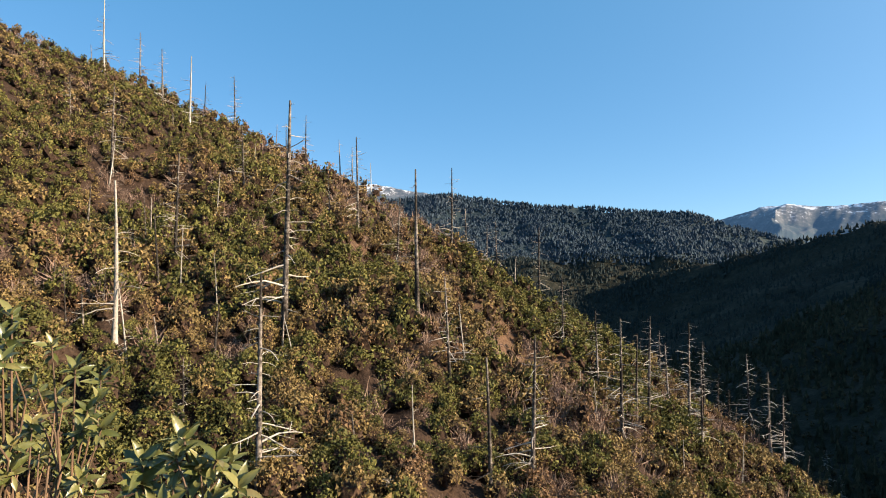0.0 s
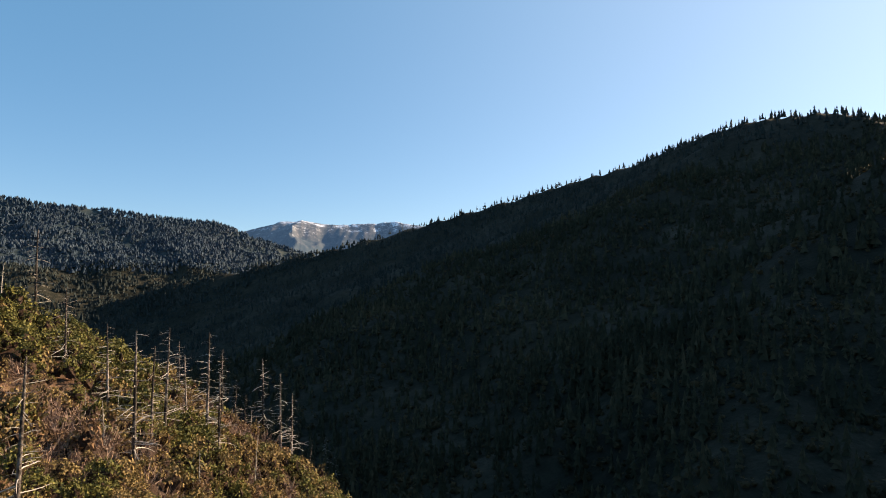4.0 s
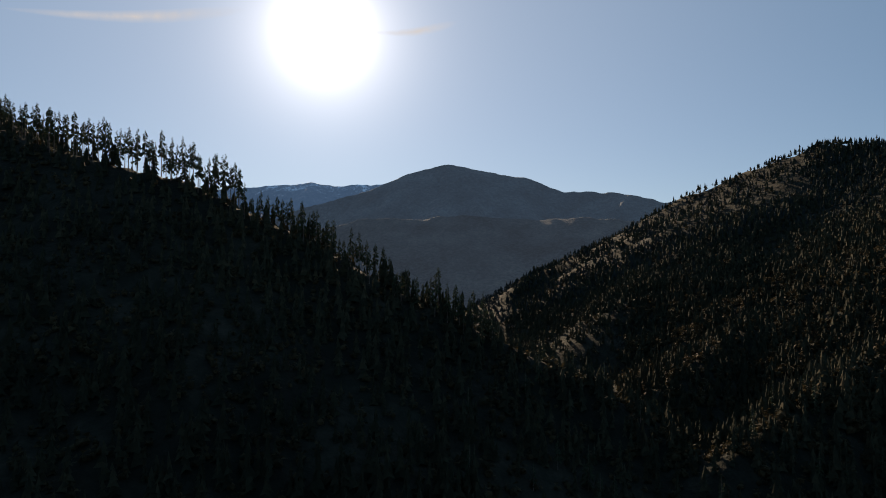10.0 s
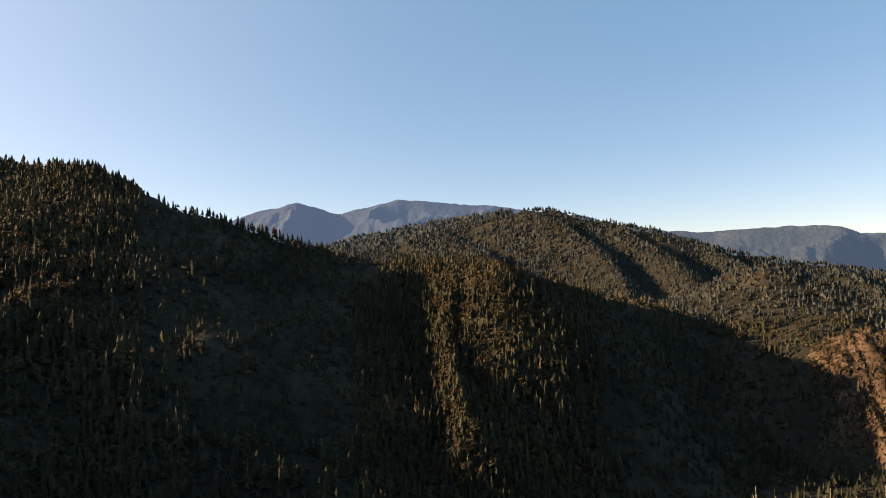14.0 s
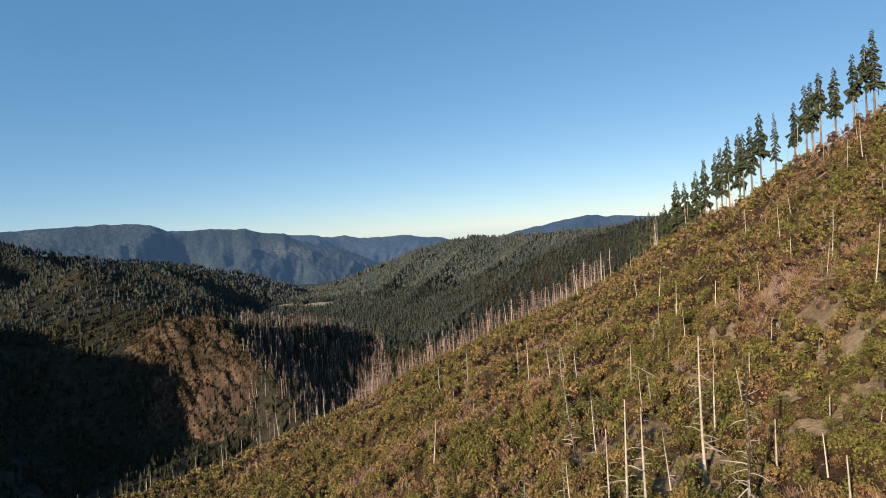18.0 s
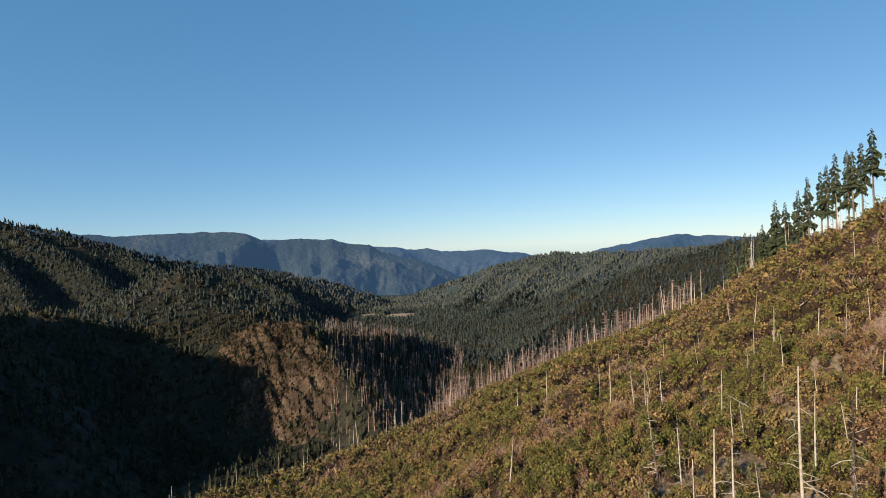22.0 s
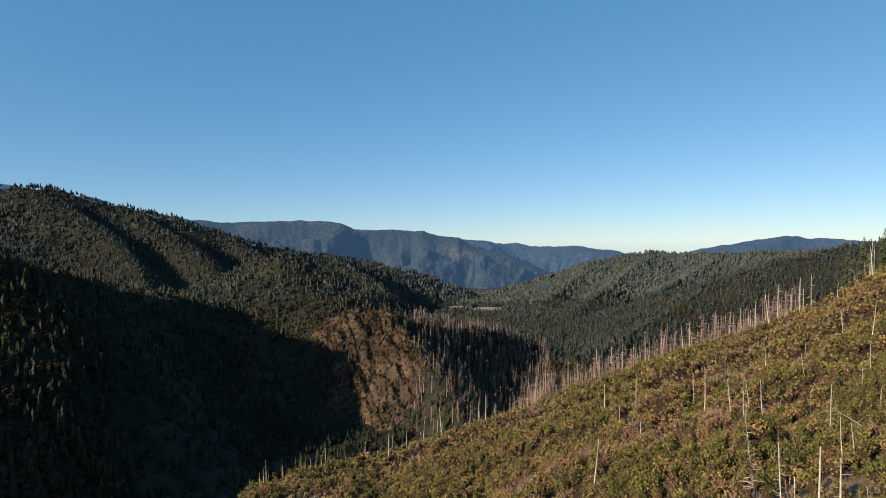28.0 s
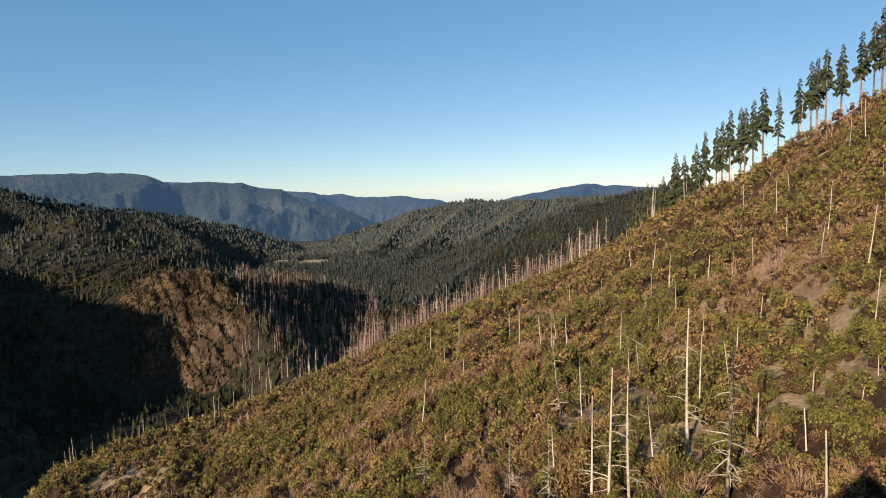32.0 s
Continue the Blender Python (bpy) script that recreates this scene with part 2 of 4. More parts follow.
HOME_WEST = [(217, -20.6, 270, -50), (223.1, -19.5, 285, -47), (230, -18.6, 300, -44), (237, -16.5, 330, -41), (243.3, -14.4, 360, -38), (248.7, -12.1, 385, -35),
             (254, -10.1, 400, -33), (259.2, -8.1, 400, -31), (264.8, -5.6, 380, -30), (268.6, -3.1, 350, -29), (272.7, -0.8, 320, -28), (276.5, 0.7, 300, -27),
             (279.3, 3.0, 285, -26), (283, 5.1, 270, -25), (285.4, 6.5, 265, -24), (292, 10, 260, -20), (302, 16, 260, -14)]
SHADY_HILL = [(6, -6.85, 2500), (13, -2.75, 2350), (18, -0.35, 2250), (25, 1.15, 2150), (31.4, 2.65, 2050), (39.2, 4.85, 1950), (49.6, 7.75, 1800), (60.1, 10.45, 1600),
              (65.1, 12.35, 1500), (68.9, 13.15, 1450), (74.3, 13.15, 1350), (78.4, 11.55, 1200), (82, 9.95, 950)]
TREE_ROW_SPUR = [(79.5, 10.4, 820), (82, 9.3, 730), (86, 8.5, 675), (88.8, 7.9, 650), (92.9, 7.2, 620), (98.4, 4.6, 580), (102.5, 2.7, 550), (107, 0.2, 530), (112, -2.6, 510),
                 (117, -5.0, 490), (124, -8.2, 470), (130.3, -11.1, 450), (135, -14.3, 430)]
BACK_RIDGE = [(104, 3.4, 2900), (108.6, 4.5, 2800), (113, 4.1, 2760), (117, 4.5, 2750), (124, 4.2, 2700), (130, 4.3, 2650), (136, 3.6, 2600)]
WEST_HILL = [(124, -0.65, 1500), (129.9, 1.75, 1700), (136.7, 6.0, 1750), (142.8, 8.3, 1700), (147.4, 9.75, 1620), (152.5, 9.0, 1480), (158, 8.5, 1280), (163, 8.3, 1090),
             (166.1, 6.8, 1030), (168.7, 5.6, 1010), (172.9, 4.3, 1020), (177.9, 2.5, 1060), (183, 1.0, 1090), (187, -0.4, 1070)]
WEST_RIB = [(166, 6.4, 1020), (164.8, 3.4, 925), (162.5, 0.3, 840), (158.3, -1.3, 760), (154.3, -4.2, 670), (150.4, -6.6, 590), (146, -10.2, 490), (140, -15.4, 400)]
WEST_RIB_EAST = [(157, 1.2, 1330), (151.5, -0.6, 1130), (146.3, -2.5, 950), (139.9, -6.0, 760), (136, -9.3, 610)]
WEST_RIB_LOW = [(184, 0.2, 1080), (190, 0.2, 980), (195, 0.4, 870), (198, -0.5, 800), (200.8, -1.8, 810), (205, -3.0, 950), (209, -3.9, 1110), (212.5, -4.5, 1250), (217, -6.2, 1420)]
WEST_RIB_NOSE = [(193.4, 0.3, 900), (193.0, -1.8, 850), (192.2, -5.4, 770), (192.4, -9.5, 680), (194.0, -14, 580)]
BROWN_HILL = [(178, 0.60, 2700), (184, 2.60, 2650), (191, 3.80, 2600), (198, 4.60, 2500), (202.2, 4.60, 2400), (206, 3.50, 2350), (211, 2.30, 2300), (216, 0.60, 2300), (219.8, -0.45, 2350),
              (224.8, -1.2, 2450), (228.8, -2.0, 2550), (231.9, -2.8, 2600), (235, -3.7, 2650), (236.8, -4.6, 2700), (238, -5.8, 2750)]
BROWN_SPURS = [[(191, 3.7, 2590), (193, 2.3, 2330), (196, 0.9, 2060), (198, -1.2, 1800)], [(201, 4.6, 2420), (203.6, 2.7, 2200), (206.4, 0.6, 1980), (208, -1.8, 1760), (208.6, -3.6, 1600)],
               [(207.2, 3.2, 2340), (209.5, 1.6, 2150), (212.4, -0.3, 1960), (214.2, -2.4, 1760)], [(214, 1.2, 2300), (217, -0.4, 2100), (218.8, -1.8, 1880)],
               [(223.5, -1.0, 2430), (226.5, -2.6, 2220), (229, -4.6, 2020)]]
ROUND_SPUR = [(207, -4.2, 1560), (211.8, -3.9, 1500), (214, -3.3, 1470), (216.9, -1.8, 1450), (219.9, -0.9, 1440), (222.7, -2.2, 1410), (225.7, -4.1, 1370), (227.6, -5.3, 1330), (230.5, -6.6, 1300)]
CLIFF_RIDGE = [(214, -9.0, 1060), (217.5, -7.9, 1040), (221.6, -7.0, 1010), (226, -6.5, 1000), (228.2, -6.6, 1000), (231.4, -7.2, 1010), (234.5, -7.5, 1130), (239.2, -8.0, 1330), (242.5, -9.3, 1400), (245.5, -10.6, 1330)]
CLIFF_RIB = [(228.8, -6.4, 1005), (231.0, -8.7, 930), (233.4, -11.9, 850), (236.5, -16.6, 755)]
NORTH_HILL = [(237.6, -5.4, 3000), (240.3, -4.1, 3000), (243.3, -3.35, 3000), (245.4, -2.55, 3000), (248.5, -1.7, 3000), (250.4, -1.3, 3000), (252.7, -1.0, 3000), (256.3, -1.1, 3000), (259.5, -1.0, 3000), (265, -1.0, 3000), (273, -0.5, 2900)]
NORTH_FOLDS = [[(247.5, -2.1, 2960), (245.6, -4.0, 2600), (243.5, -5.6, 2330)], [(252.7, -1.2, 2980), (250.3, -3.2, 2620), (247.2, -5.6, 2280), (245.6, -7.2, 1950)], [(258.5, -1.2, 2980), (256, -2.9, 2600), (252.4, -5.2, 2200)]]
NEAR_NORTH = [(246.6, -10.9, 1240), (249.6, -9.0, 1400), (253.3, -6.8, 1560), (257.3, -4.2, 1740), (261.2, -2.1, 1880), (266, -0.8, 1950), (272, 0.2, 2000)]
EAST_RANGE = [(-12, 6.20, 3500), (-6.2, 6.20, 3450), (-2.5, 6.70, 3400), (0.0, 7.00, 3300), (4, 6.50, 3200), (8.6, 5.80, 3100), (13.1, 5.60, 3050), (17.1, 5.20, 3000), (22, 4.80, 3000),
              (24.6, 3.80, 3000), (29, 2.40, 3000), (34, 1.20, 3000)]
FLOOR = -246.0
EAST_SPURS = [[(2.5, 6.5, 3250), (6, 3.6, 2950), (9, 1.2, 2650)], [(11, 5.6, 3080), (13.5, 3.2, 2800), (15.5, 0.8, 2550)], [(19.5, 4.9, 3000), (20.2, 2.9, 2750), (20.6, 0.6, 2500)]]
RIDGES = [(SHADY_HILL, 0.55, 900, 30), (TREE_ROW_SPUR, 0.6, 700, 18), (WEST_HILL, 0.6, 900, 16), (WEST_RIB_EAST, 0.6, 700, 12),
          (WEST_RIB, 0.7, 600, 14), (WEST_RIB_LOW, 1.05, 3000, 9), (WEST_RIB_NOSE, 1.25, 3000, 12), (BROWN_HILL, 0.56, 900, 40),
          (ROUND_SPUR, 0.5, 600, 14), (CLIFF_RIDGE, 0.85, 900, 14), (CLIFF_RIB, 0.8, 900, 10), (NORTH_HILL, 0.36, 1500, 36), (NEAR_NORTH, 0.42, 900, 22), (EAST_RANGE, 0.5, 1200, 50)]
RIDGES += [(crest, 0.62, 900, 16) for crest in BROWN_SPURS] + [(crest, 0.5, 900, 16) for crest in NORTH_FOLDS] + [(crest, 0.6, 900, 20) for crest in EAST_SPURS]


def tent(x, y, crest, fall, ease, depth):
    """Height of a ridge with that crest: it falls to both sides, cut by gullies that deepen downhill."""
    pts = [bearing(*p) for p in crest]
    best, off = np.full(x.shape, -1e9), np.zeros(x.shape)
    for a, b in zip(pts, pts[1:]):
        dx, dy = b.x - a.x, b.y - a.y
        s = np.clip(((x - a.x) * dx + (y - a.y) * dy) / (dx * dx + dy * dy), 0, 1)
        d = np.hypot(x - a.x - s * dx, y - a.y - s * dy)
        h = a.z + s * (b.z - a.z) - fall * d * (1 - 0.3 * d / (d + ease))
        off = np.where(h > best, d, off)
        best = np.maximum(best, h)
    grip = np.clip(off / (depth * 5), 0, 1)
    gully = np.abs(fractal(x, y, depth * 8, 4, int(depth * 7)))
    rough = fractal(x, y, depth * 3, 4, 5)
    return best + grip * (depth * (1.7 * gully - 0.6) + depth * 0.35 * rough)


def soft_max(parts, width):
    top = np.max(parts, axis=0)
    return top + width * np.log(sum(np.exp((p - top) / width) for p in parts))


def home_hill(x, y):
    """The hill on which one stands: a hollow under a small knoll, ringed by the brow of two spurs, beyond which the land falls away."""
    ring = HOME + HOME_WEST
    ring = np.array(ring + [(a + 360, e, d, z) for a, e, d, z in ring[:2]], float)
    r = np.hypot(x, y)
    az = (np.degrees(np.arctan2(x, y)) + 50) % 360 - 50
    brow = np.interp(az, ring[:, 0], ring[:, 2])
    top = np.interp(az, ring[:, 0], ring[:, 2] * np.tan(np.radians(ring[:, 1])))
    foot = np.interp(az, ring[:, 0], ring[:, 3])
    knoll = -1.75 + (foot + 1.75) * (1 - np.exp(-np.maximum(r - 0.9, 0) / 12)) / (1 - math.exp(-49.1 / 12))
    s = np.clip((r - 50) / (brow - 50), 0, 1)
    rough = fractal(x, y, 45, 4, 3) * 9 + np.abs(fractal(az * 2.2, r * 0.2, 9, 3, 12)) * 7 - 2
    face = foot + (top - foot) * s + rough * 4 * s * (1 - s)
    past = np.maximum(r - brow, 0)
    beyond = top - 0.6 * past - 0.12 * np.minimum(past, 25)
    return np.where(r < 50, knoll, np.where(r < brow, face, beyond))


def brow_at(x, y):
    """How far off the brow of the home hill lies in the direction of a place."""
    ring = np.array(HOME + HOME_WEST, float)
    return np.interp((np.degrees(np.arctan2(x, y)) + 50) % 360 - 50, ring[:, 0], ring[:, 2])


def on_cliff(x, y):
    """How much a place belongs to the crumbling scarp below the cliff ridge (0 to 1)."""
    c = bearing(227.4, 0, 915)
    along = (x - c.x) * math.sin(radians(227)) + (y - c.y) * math.cos(radians(227))
    across = (x - c.x) * math.cos(radians(227)) - (y - c.y) * math.sin(radians(227))
    worn = fractal(x, y, 30, 3, 91) * 0.5
    return np.clip(1.6 - (along / 95) ** 2 - ((across + 0.25 * along) / 56) ** 2 + worn * 2, 0, 1)


def scarp_lift(x, y):
    """How far the ribs of the scarp stand out from the slope."""
    c, a = bearing(227.4, 0, 915), radians(227.4)
    along = (x - c.x) * math.sin(a) + (y - c.y) * math.cos(a)
    across = (x - c.x) * math.cos(a) - (y - c.y) * math.sin(a)
    rib = np.abs(fractal(across + 0.3 * along + 12 * fractal(x, y, 60, 2, 17), along * 0.3, 26, 3, 14))
    fine = np.abs(fractal(across + 0.3 * along, along * 0.4, 9, 3, 15))
    return on_cliff(x, y) * (3.0 + 27 * rib + 15 * fine + 2.5 * fractal(x, y, 7, 3, 16)) - 1.5


def height(x, y):
    x, y = np.asarray(x, float), np.asarray(y, float)
    floor = FLOOR + 3 * fractal(x, y, 120, 3, 8)
    parts = [tent(x, y, *r) for r in RIDGES] + [floor, home_hill(x, y)]
    return soft_max(parts, 7.0)


def at(x, y):
    return float(height(np.array([x]), np.array([y]))[0])


RAY = np.concatenate([np.linspace(14, 500, 400), np.geomspace(501, 2600, 400)])


def stand(az, el):
    """Where the sight line az, el meets the land; where it passes over, the highest brow below it."""
    a = radians(az)
    z = height(RAY * math.sin(a), RAY * math.cos(a))
    over = z - RAY * math.tan(radians(el))
    near = RAY < 520
    hit = np.nonzero(over > 0)[0]
    k = hit[0] if len(hit) and near[hit[0]] else int(np.argmax(np.where(near & (RAY > 40), z / RAY, -9)))
    return Vector((RAY[k] * math.sin(a), RAY[k] * math.cos(a), z[k]))


# bare patches of earth and rock on the home hill: bearing, rise, half-width in metres
BARE = [(6.1, -7.8, 4.5), (3.0, -4.0, 4), (11.5, -9.0, 5), (14.0, -11.0, 4), (-4, -3.2, 4), (-13, 0.5, 4), (17, -10.5, 4), (-2.5, -7.5, 3), (-7, 0.5, 4),
        (-79.8, -9.7, 5), (-75.4, -10.4, 5.5), (-94.5, -19.5, 5), (-92.8, -22, 4.5), (-97, -21, 4), (-89.6, -22.5, 4), (-80.2, -12.1, 4), (-88, -21, 2.5), (-86, -11, 3.5), (-103, -15, 3.5), (-77, -16, 2.5),
        (-139, -22, 8), (-137, -24, 7), (-89, -15, 3), (-83, -17, 2.5), (-95, -14.5, 3), (-81, -18, 2)]


def mesh_of(name, verts, faces, mat, smooth=False):
    """A mesh from an array of corners and an array of triangles or quads."""
    verts, faces = np.asarray(verts, np.float32), np.asarray(faces, np.int32)
    me = bpy.data.meshes.new(name)
    me.vertices.add(len(verts))
    me.vertices.foreach_set("co", verts.ravel())
    n = faces.shape[1]
    me.loops.add(faces.size)
    me.loops.foreach_set("vertex_index", faces.ravel())
    me.polygons.add(len(faces))
    me.polygons.foreach_set("loop_start", np.arange(0, faces.size, n, dtype=np.int32))
    me.polygons.foreach_set("use_smooth", np.full(len(faces), smooth))
    me.materials.append(mat)
    me.update(calc_edges=True)
    return me


def sheet(rows, cols, wrap=False):
    i, j = np.meshgrid(np.arange(rows - 1), np.arange(cols if wrap else cols - 1), indexing="ij")
    k = (j + 1) % cols
    return np.stack([i * cols + j, i * cols + k, (i + 1) * cols + k, (i + 1) * cols + j], -1).reshape(-1, 4)


def build_ground():
    rings = np.concatenate([[0.0, 1.5], np.geomspace(3, 300, 80), np.geomspace(304, 4900, 125)])
    az = np.linspace(0, 2 * math.pi, 600, endpoint=False)
    r, a = np.meshgrid(rings, az, indexing="ij")
    x, y = r * np.sin(a), r * np.cos(a)
    z = height(x.ravel(), y.ravel()).reshape(x.shape)
    me = mesh_of("ground", np.stack([x, y, z], -1).reshape(-1, 3), sheet(len(rings), len(az), True)[:, ::-1], SHADE_LITTER, True)
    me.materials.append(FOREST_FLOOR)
    me.materials.append(CLIFF_ROCK)
    me.materials.append(HAZY_FLOOR)
    me.materials.append(SOIL)
    me.materials.append(TAN_SOIL)
    # the home hill's floor gets the dark tone, so gaps between shrubs look shaded
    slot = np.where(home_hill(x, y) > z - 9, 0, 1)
    slot = np.where(on_cliff(x, y) > 0.3, 2, slot)
    # beyond this distance the ground takes the haze-tinted colour
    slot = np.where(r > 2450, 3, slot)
    for c, size in [(stand(p, q), k) for p, q, k in BARE]:
        slot = np.where((np.hypot(x - c.x, y - c.y) + 3 * fractal(x, y, 6, 2, 4) < size + 1) & (slot == 0), 5 if c.x < -50 else 4, slot)
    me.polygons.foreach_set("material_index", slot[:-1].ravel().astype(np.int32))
    return tagged(new("ground", me), "steep brown mountain slopes of bare soil and forest litter", "ground", kind="structure")


ground = build_ground()


def distant_range(name, crest, fall, mat, label, seed, relief=1.0, back=0.4):
    """A far mountain range behind the rest, with folds down its flank; its haze is a glow in the material."""
    pts = [bearing(*p) for p in crest]
    n = 60 * (len(pts) - 1) + 1
    s = np.linspace(0, len(pts) - 1, n)
    k = np.minimum(s.astype(int), len(pts) - 2)
    f = (s - k)
    c = np.array([tuple(p) for p in pts])
    line = c[k] * (1 - f)[:, None] + c[k + 1] * f[:, None]
    run = np.concatenate([[0], np.cumsum(np.hypot(*np.diff(line[:, :2], axis=0).T))])
    line[:, 2] += 24 * fractal(run, run * 0, 300, 2, seed)
    jag = 10 * fractal(run, run * 0, 70, 3, seed + 1)
    down = np.concatenate([np.linspace(-back, 0, 6)[:-1], np.linspace(0, 1, 46) ** 1.5 * 1.5])
    d, i = np.meshgrid(down, np.arange(n), indexing="ij")
    base = line[i]
    reach = 1100.0
    towards = -base[..., :2] / np.linalg.norm(base[..., :2], axis=-1, keepdims=True)
    xy = base[..., :2] + towards * (d * reach)[..., None]
    slant = run[i] + 260 * d + 90 * fractal(run[i], d * reach, 500, 2, seed + 5)
    fold = (0.5 - np.abs(fractal(slant, d * 520, 520, 5, seed + 3)) * 1.5) * 230 * relief * np.clip(np.abs(d) * 5, 0, 1)
    z = base[..., 2] - fall * np.abs(d) * reach - 75 * relief * np.clip(np.abs(d) * 5, 0, 1) + fold + jag[i] * np.exp(-np.abs(d) * 30)
    me = mesh_of(name, np.concatenate([xy, z[..., None]], -1).reshape(-1, 3), sheet(len(down), n), mat, True)
    return tagged(new(name, me), label, "mountain range", kind="structure")


# no air lies before these ranges; a blue emission in each imitates it
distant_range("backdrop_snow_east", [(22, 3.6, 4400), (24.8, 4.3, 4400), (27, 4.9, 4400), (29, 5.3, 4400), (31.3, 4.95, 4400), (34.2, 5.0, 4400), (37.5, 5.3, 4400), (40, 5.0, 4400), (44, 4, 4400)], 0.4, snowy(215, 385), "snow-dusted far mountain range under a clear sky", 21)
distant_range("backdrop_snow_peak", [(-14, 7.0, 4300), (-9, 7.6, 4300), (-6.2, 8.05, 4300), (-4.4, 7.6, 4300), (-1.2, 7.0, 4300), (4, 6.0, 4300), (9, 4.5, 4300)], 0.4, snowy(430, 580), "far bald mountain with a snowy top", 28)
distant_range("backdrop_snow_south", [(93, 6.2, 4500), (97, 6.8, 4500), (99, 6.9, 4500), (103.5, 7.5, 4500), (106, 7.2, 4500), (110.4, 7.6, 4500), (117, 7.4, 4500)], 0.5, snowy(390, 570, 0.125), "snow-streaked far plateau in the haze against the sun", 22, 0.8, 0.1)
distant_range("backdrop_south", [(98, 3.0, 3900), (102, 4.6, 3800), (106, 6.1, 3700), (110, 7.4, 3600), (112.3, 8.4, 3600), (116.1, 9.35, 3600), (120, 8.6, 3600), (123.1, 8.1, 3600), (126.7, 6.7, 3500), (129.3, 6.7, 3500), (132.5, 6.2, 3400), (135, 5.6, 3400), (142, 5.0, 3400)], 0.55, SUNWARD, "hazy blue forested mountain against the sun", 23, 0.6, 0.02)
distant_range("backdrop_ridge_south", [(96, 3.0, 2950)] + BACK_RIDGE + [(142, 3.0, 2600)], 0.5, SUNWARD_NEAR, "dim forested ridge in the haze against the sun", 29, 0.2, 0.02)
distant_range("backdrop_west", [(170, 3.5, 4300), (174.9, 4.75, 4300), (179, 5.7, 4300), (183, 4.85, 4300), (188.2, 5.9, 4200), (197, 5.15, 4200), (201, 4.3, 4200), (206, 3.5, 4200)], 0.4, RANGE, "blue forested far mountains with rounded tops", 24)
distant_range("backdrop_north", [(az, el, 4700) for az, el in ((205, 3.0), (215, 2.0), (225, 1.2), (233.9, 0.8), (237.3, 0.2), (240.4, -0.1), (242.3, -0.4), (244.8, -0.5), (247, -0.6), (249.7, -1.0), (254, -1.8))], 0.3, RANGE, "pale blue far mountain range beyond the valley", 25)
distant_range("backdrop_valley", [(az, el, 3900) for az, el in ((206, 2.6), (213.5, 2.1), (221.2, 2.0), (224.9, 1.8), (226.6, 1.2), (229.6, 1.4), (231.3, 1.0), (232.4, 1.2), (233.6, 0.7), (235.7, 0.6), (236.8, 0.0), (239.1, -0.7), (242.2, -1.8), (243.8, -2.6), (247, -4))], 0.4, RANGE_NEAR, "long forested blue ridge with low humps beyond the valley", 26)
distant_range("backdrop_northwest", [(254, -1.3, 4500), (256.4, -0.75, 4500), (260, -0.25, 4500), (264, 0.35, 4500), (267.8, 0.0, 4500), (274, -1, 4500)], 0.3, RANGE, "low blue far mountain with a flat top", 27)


# ---- plants in numbers ----
rng = np.random.default_rng(7)


def scatter(name, mat, shapes, places, sizes, label, category, tilt=0.1, leaves=None, inner=None):
    """One joined mass of plants: each place gets one of the shapes, turned, leaned and sized."""
    allv, allf, slots, base = [], [], [], 0
    pick = rng.integers(0, len(shapes), len(places))
    for s, (v, f) in enumerate(shapes):
        p, z = places[pick == s], sizes[pick == s]
        if not len(p):
            continue
        a = rng.uniform(0, 2 * math.pi, len(p))
        c, sn = np.cos(a), np.sin(a)
        lean = rng.normal(0, tilt, (len(p), 2))
        vx = v[None, :, 0] * c[:, None] - v[None, :, 1] * sn[:, None]
        vy = v[None, :, 0] * sn[:, None] + v[None, :, 1] * c[:, None]
        vz = np.repeat(v[None, :, 2], len(p), 0)
        out = np.stack([(vx + lean[:, :1] * vz) * z[:, :1], (vy + lean[:, 1:] * vz) * z[:, :1], vz * z[:, 1:]], -1) + p[:, None, :]
        allv.append(out.reshape(-1, 3))
        allf.append((f[None] + (base + np.arange(len(p)) * len(v))[:, None, None]).reshape(-1, f.shape[1]))
        base += len(p) * len(v)
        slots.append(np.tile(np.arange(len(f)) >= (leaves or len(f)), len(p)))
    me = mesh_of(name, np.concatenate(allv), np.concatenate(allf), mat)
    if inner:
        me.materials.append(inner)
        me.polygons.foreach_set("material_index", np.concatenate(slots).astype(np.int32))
    return tagged(new(name, me), label, category, kind="stuff")


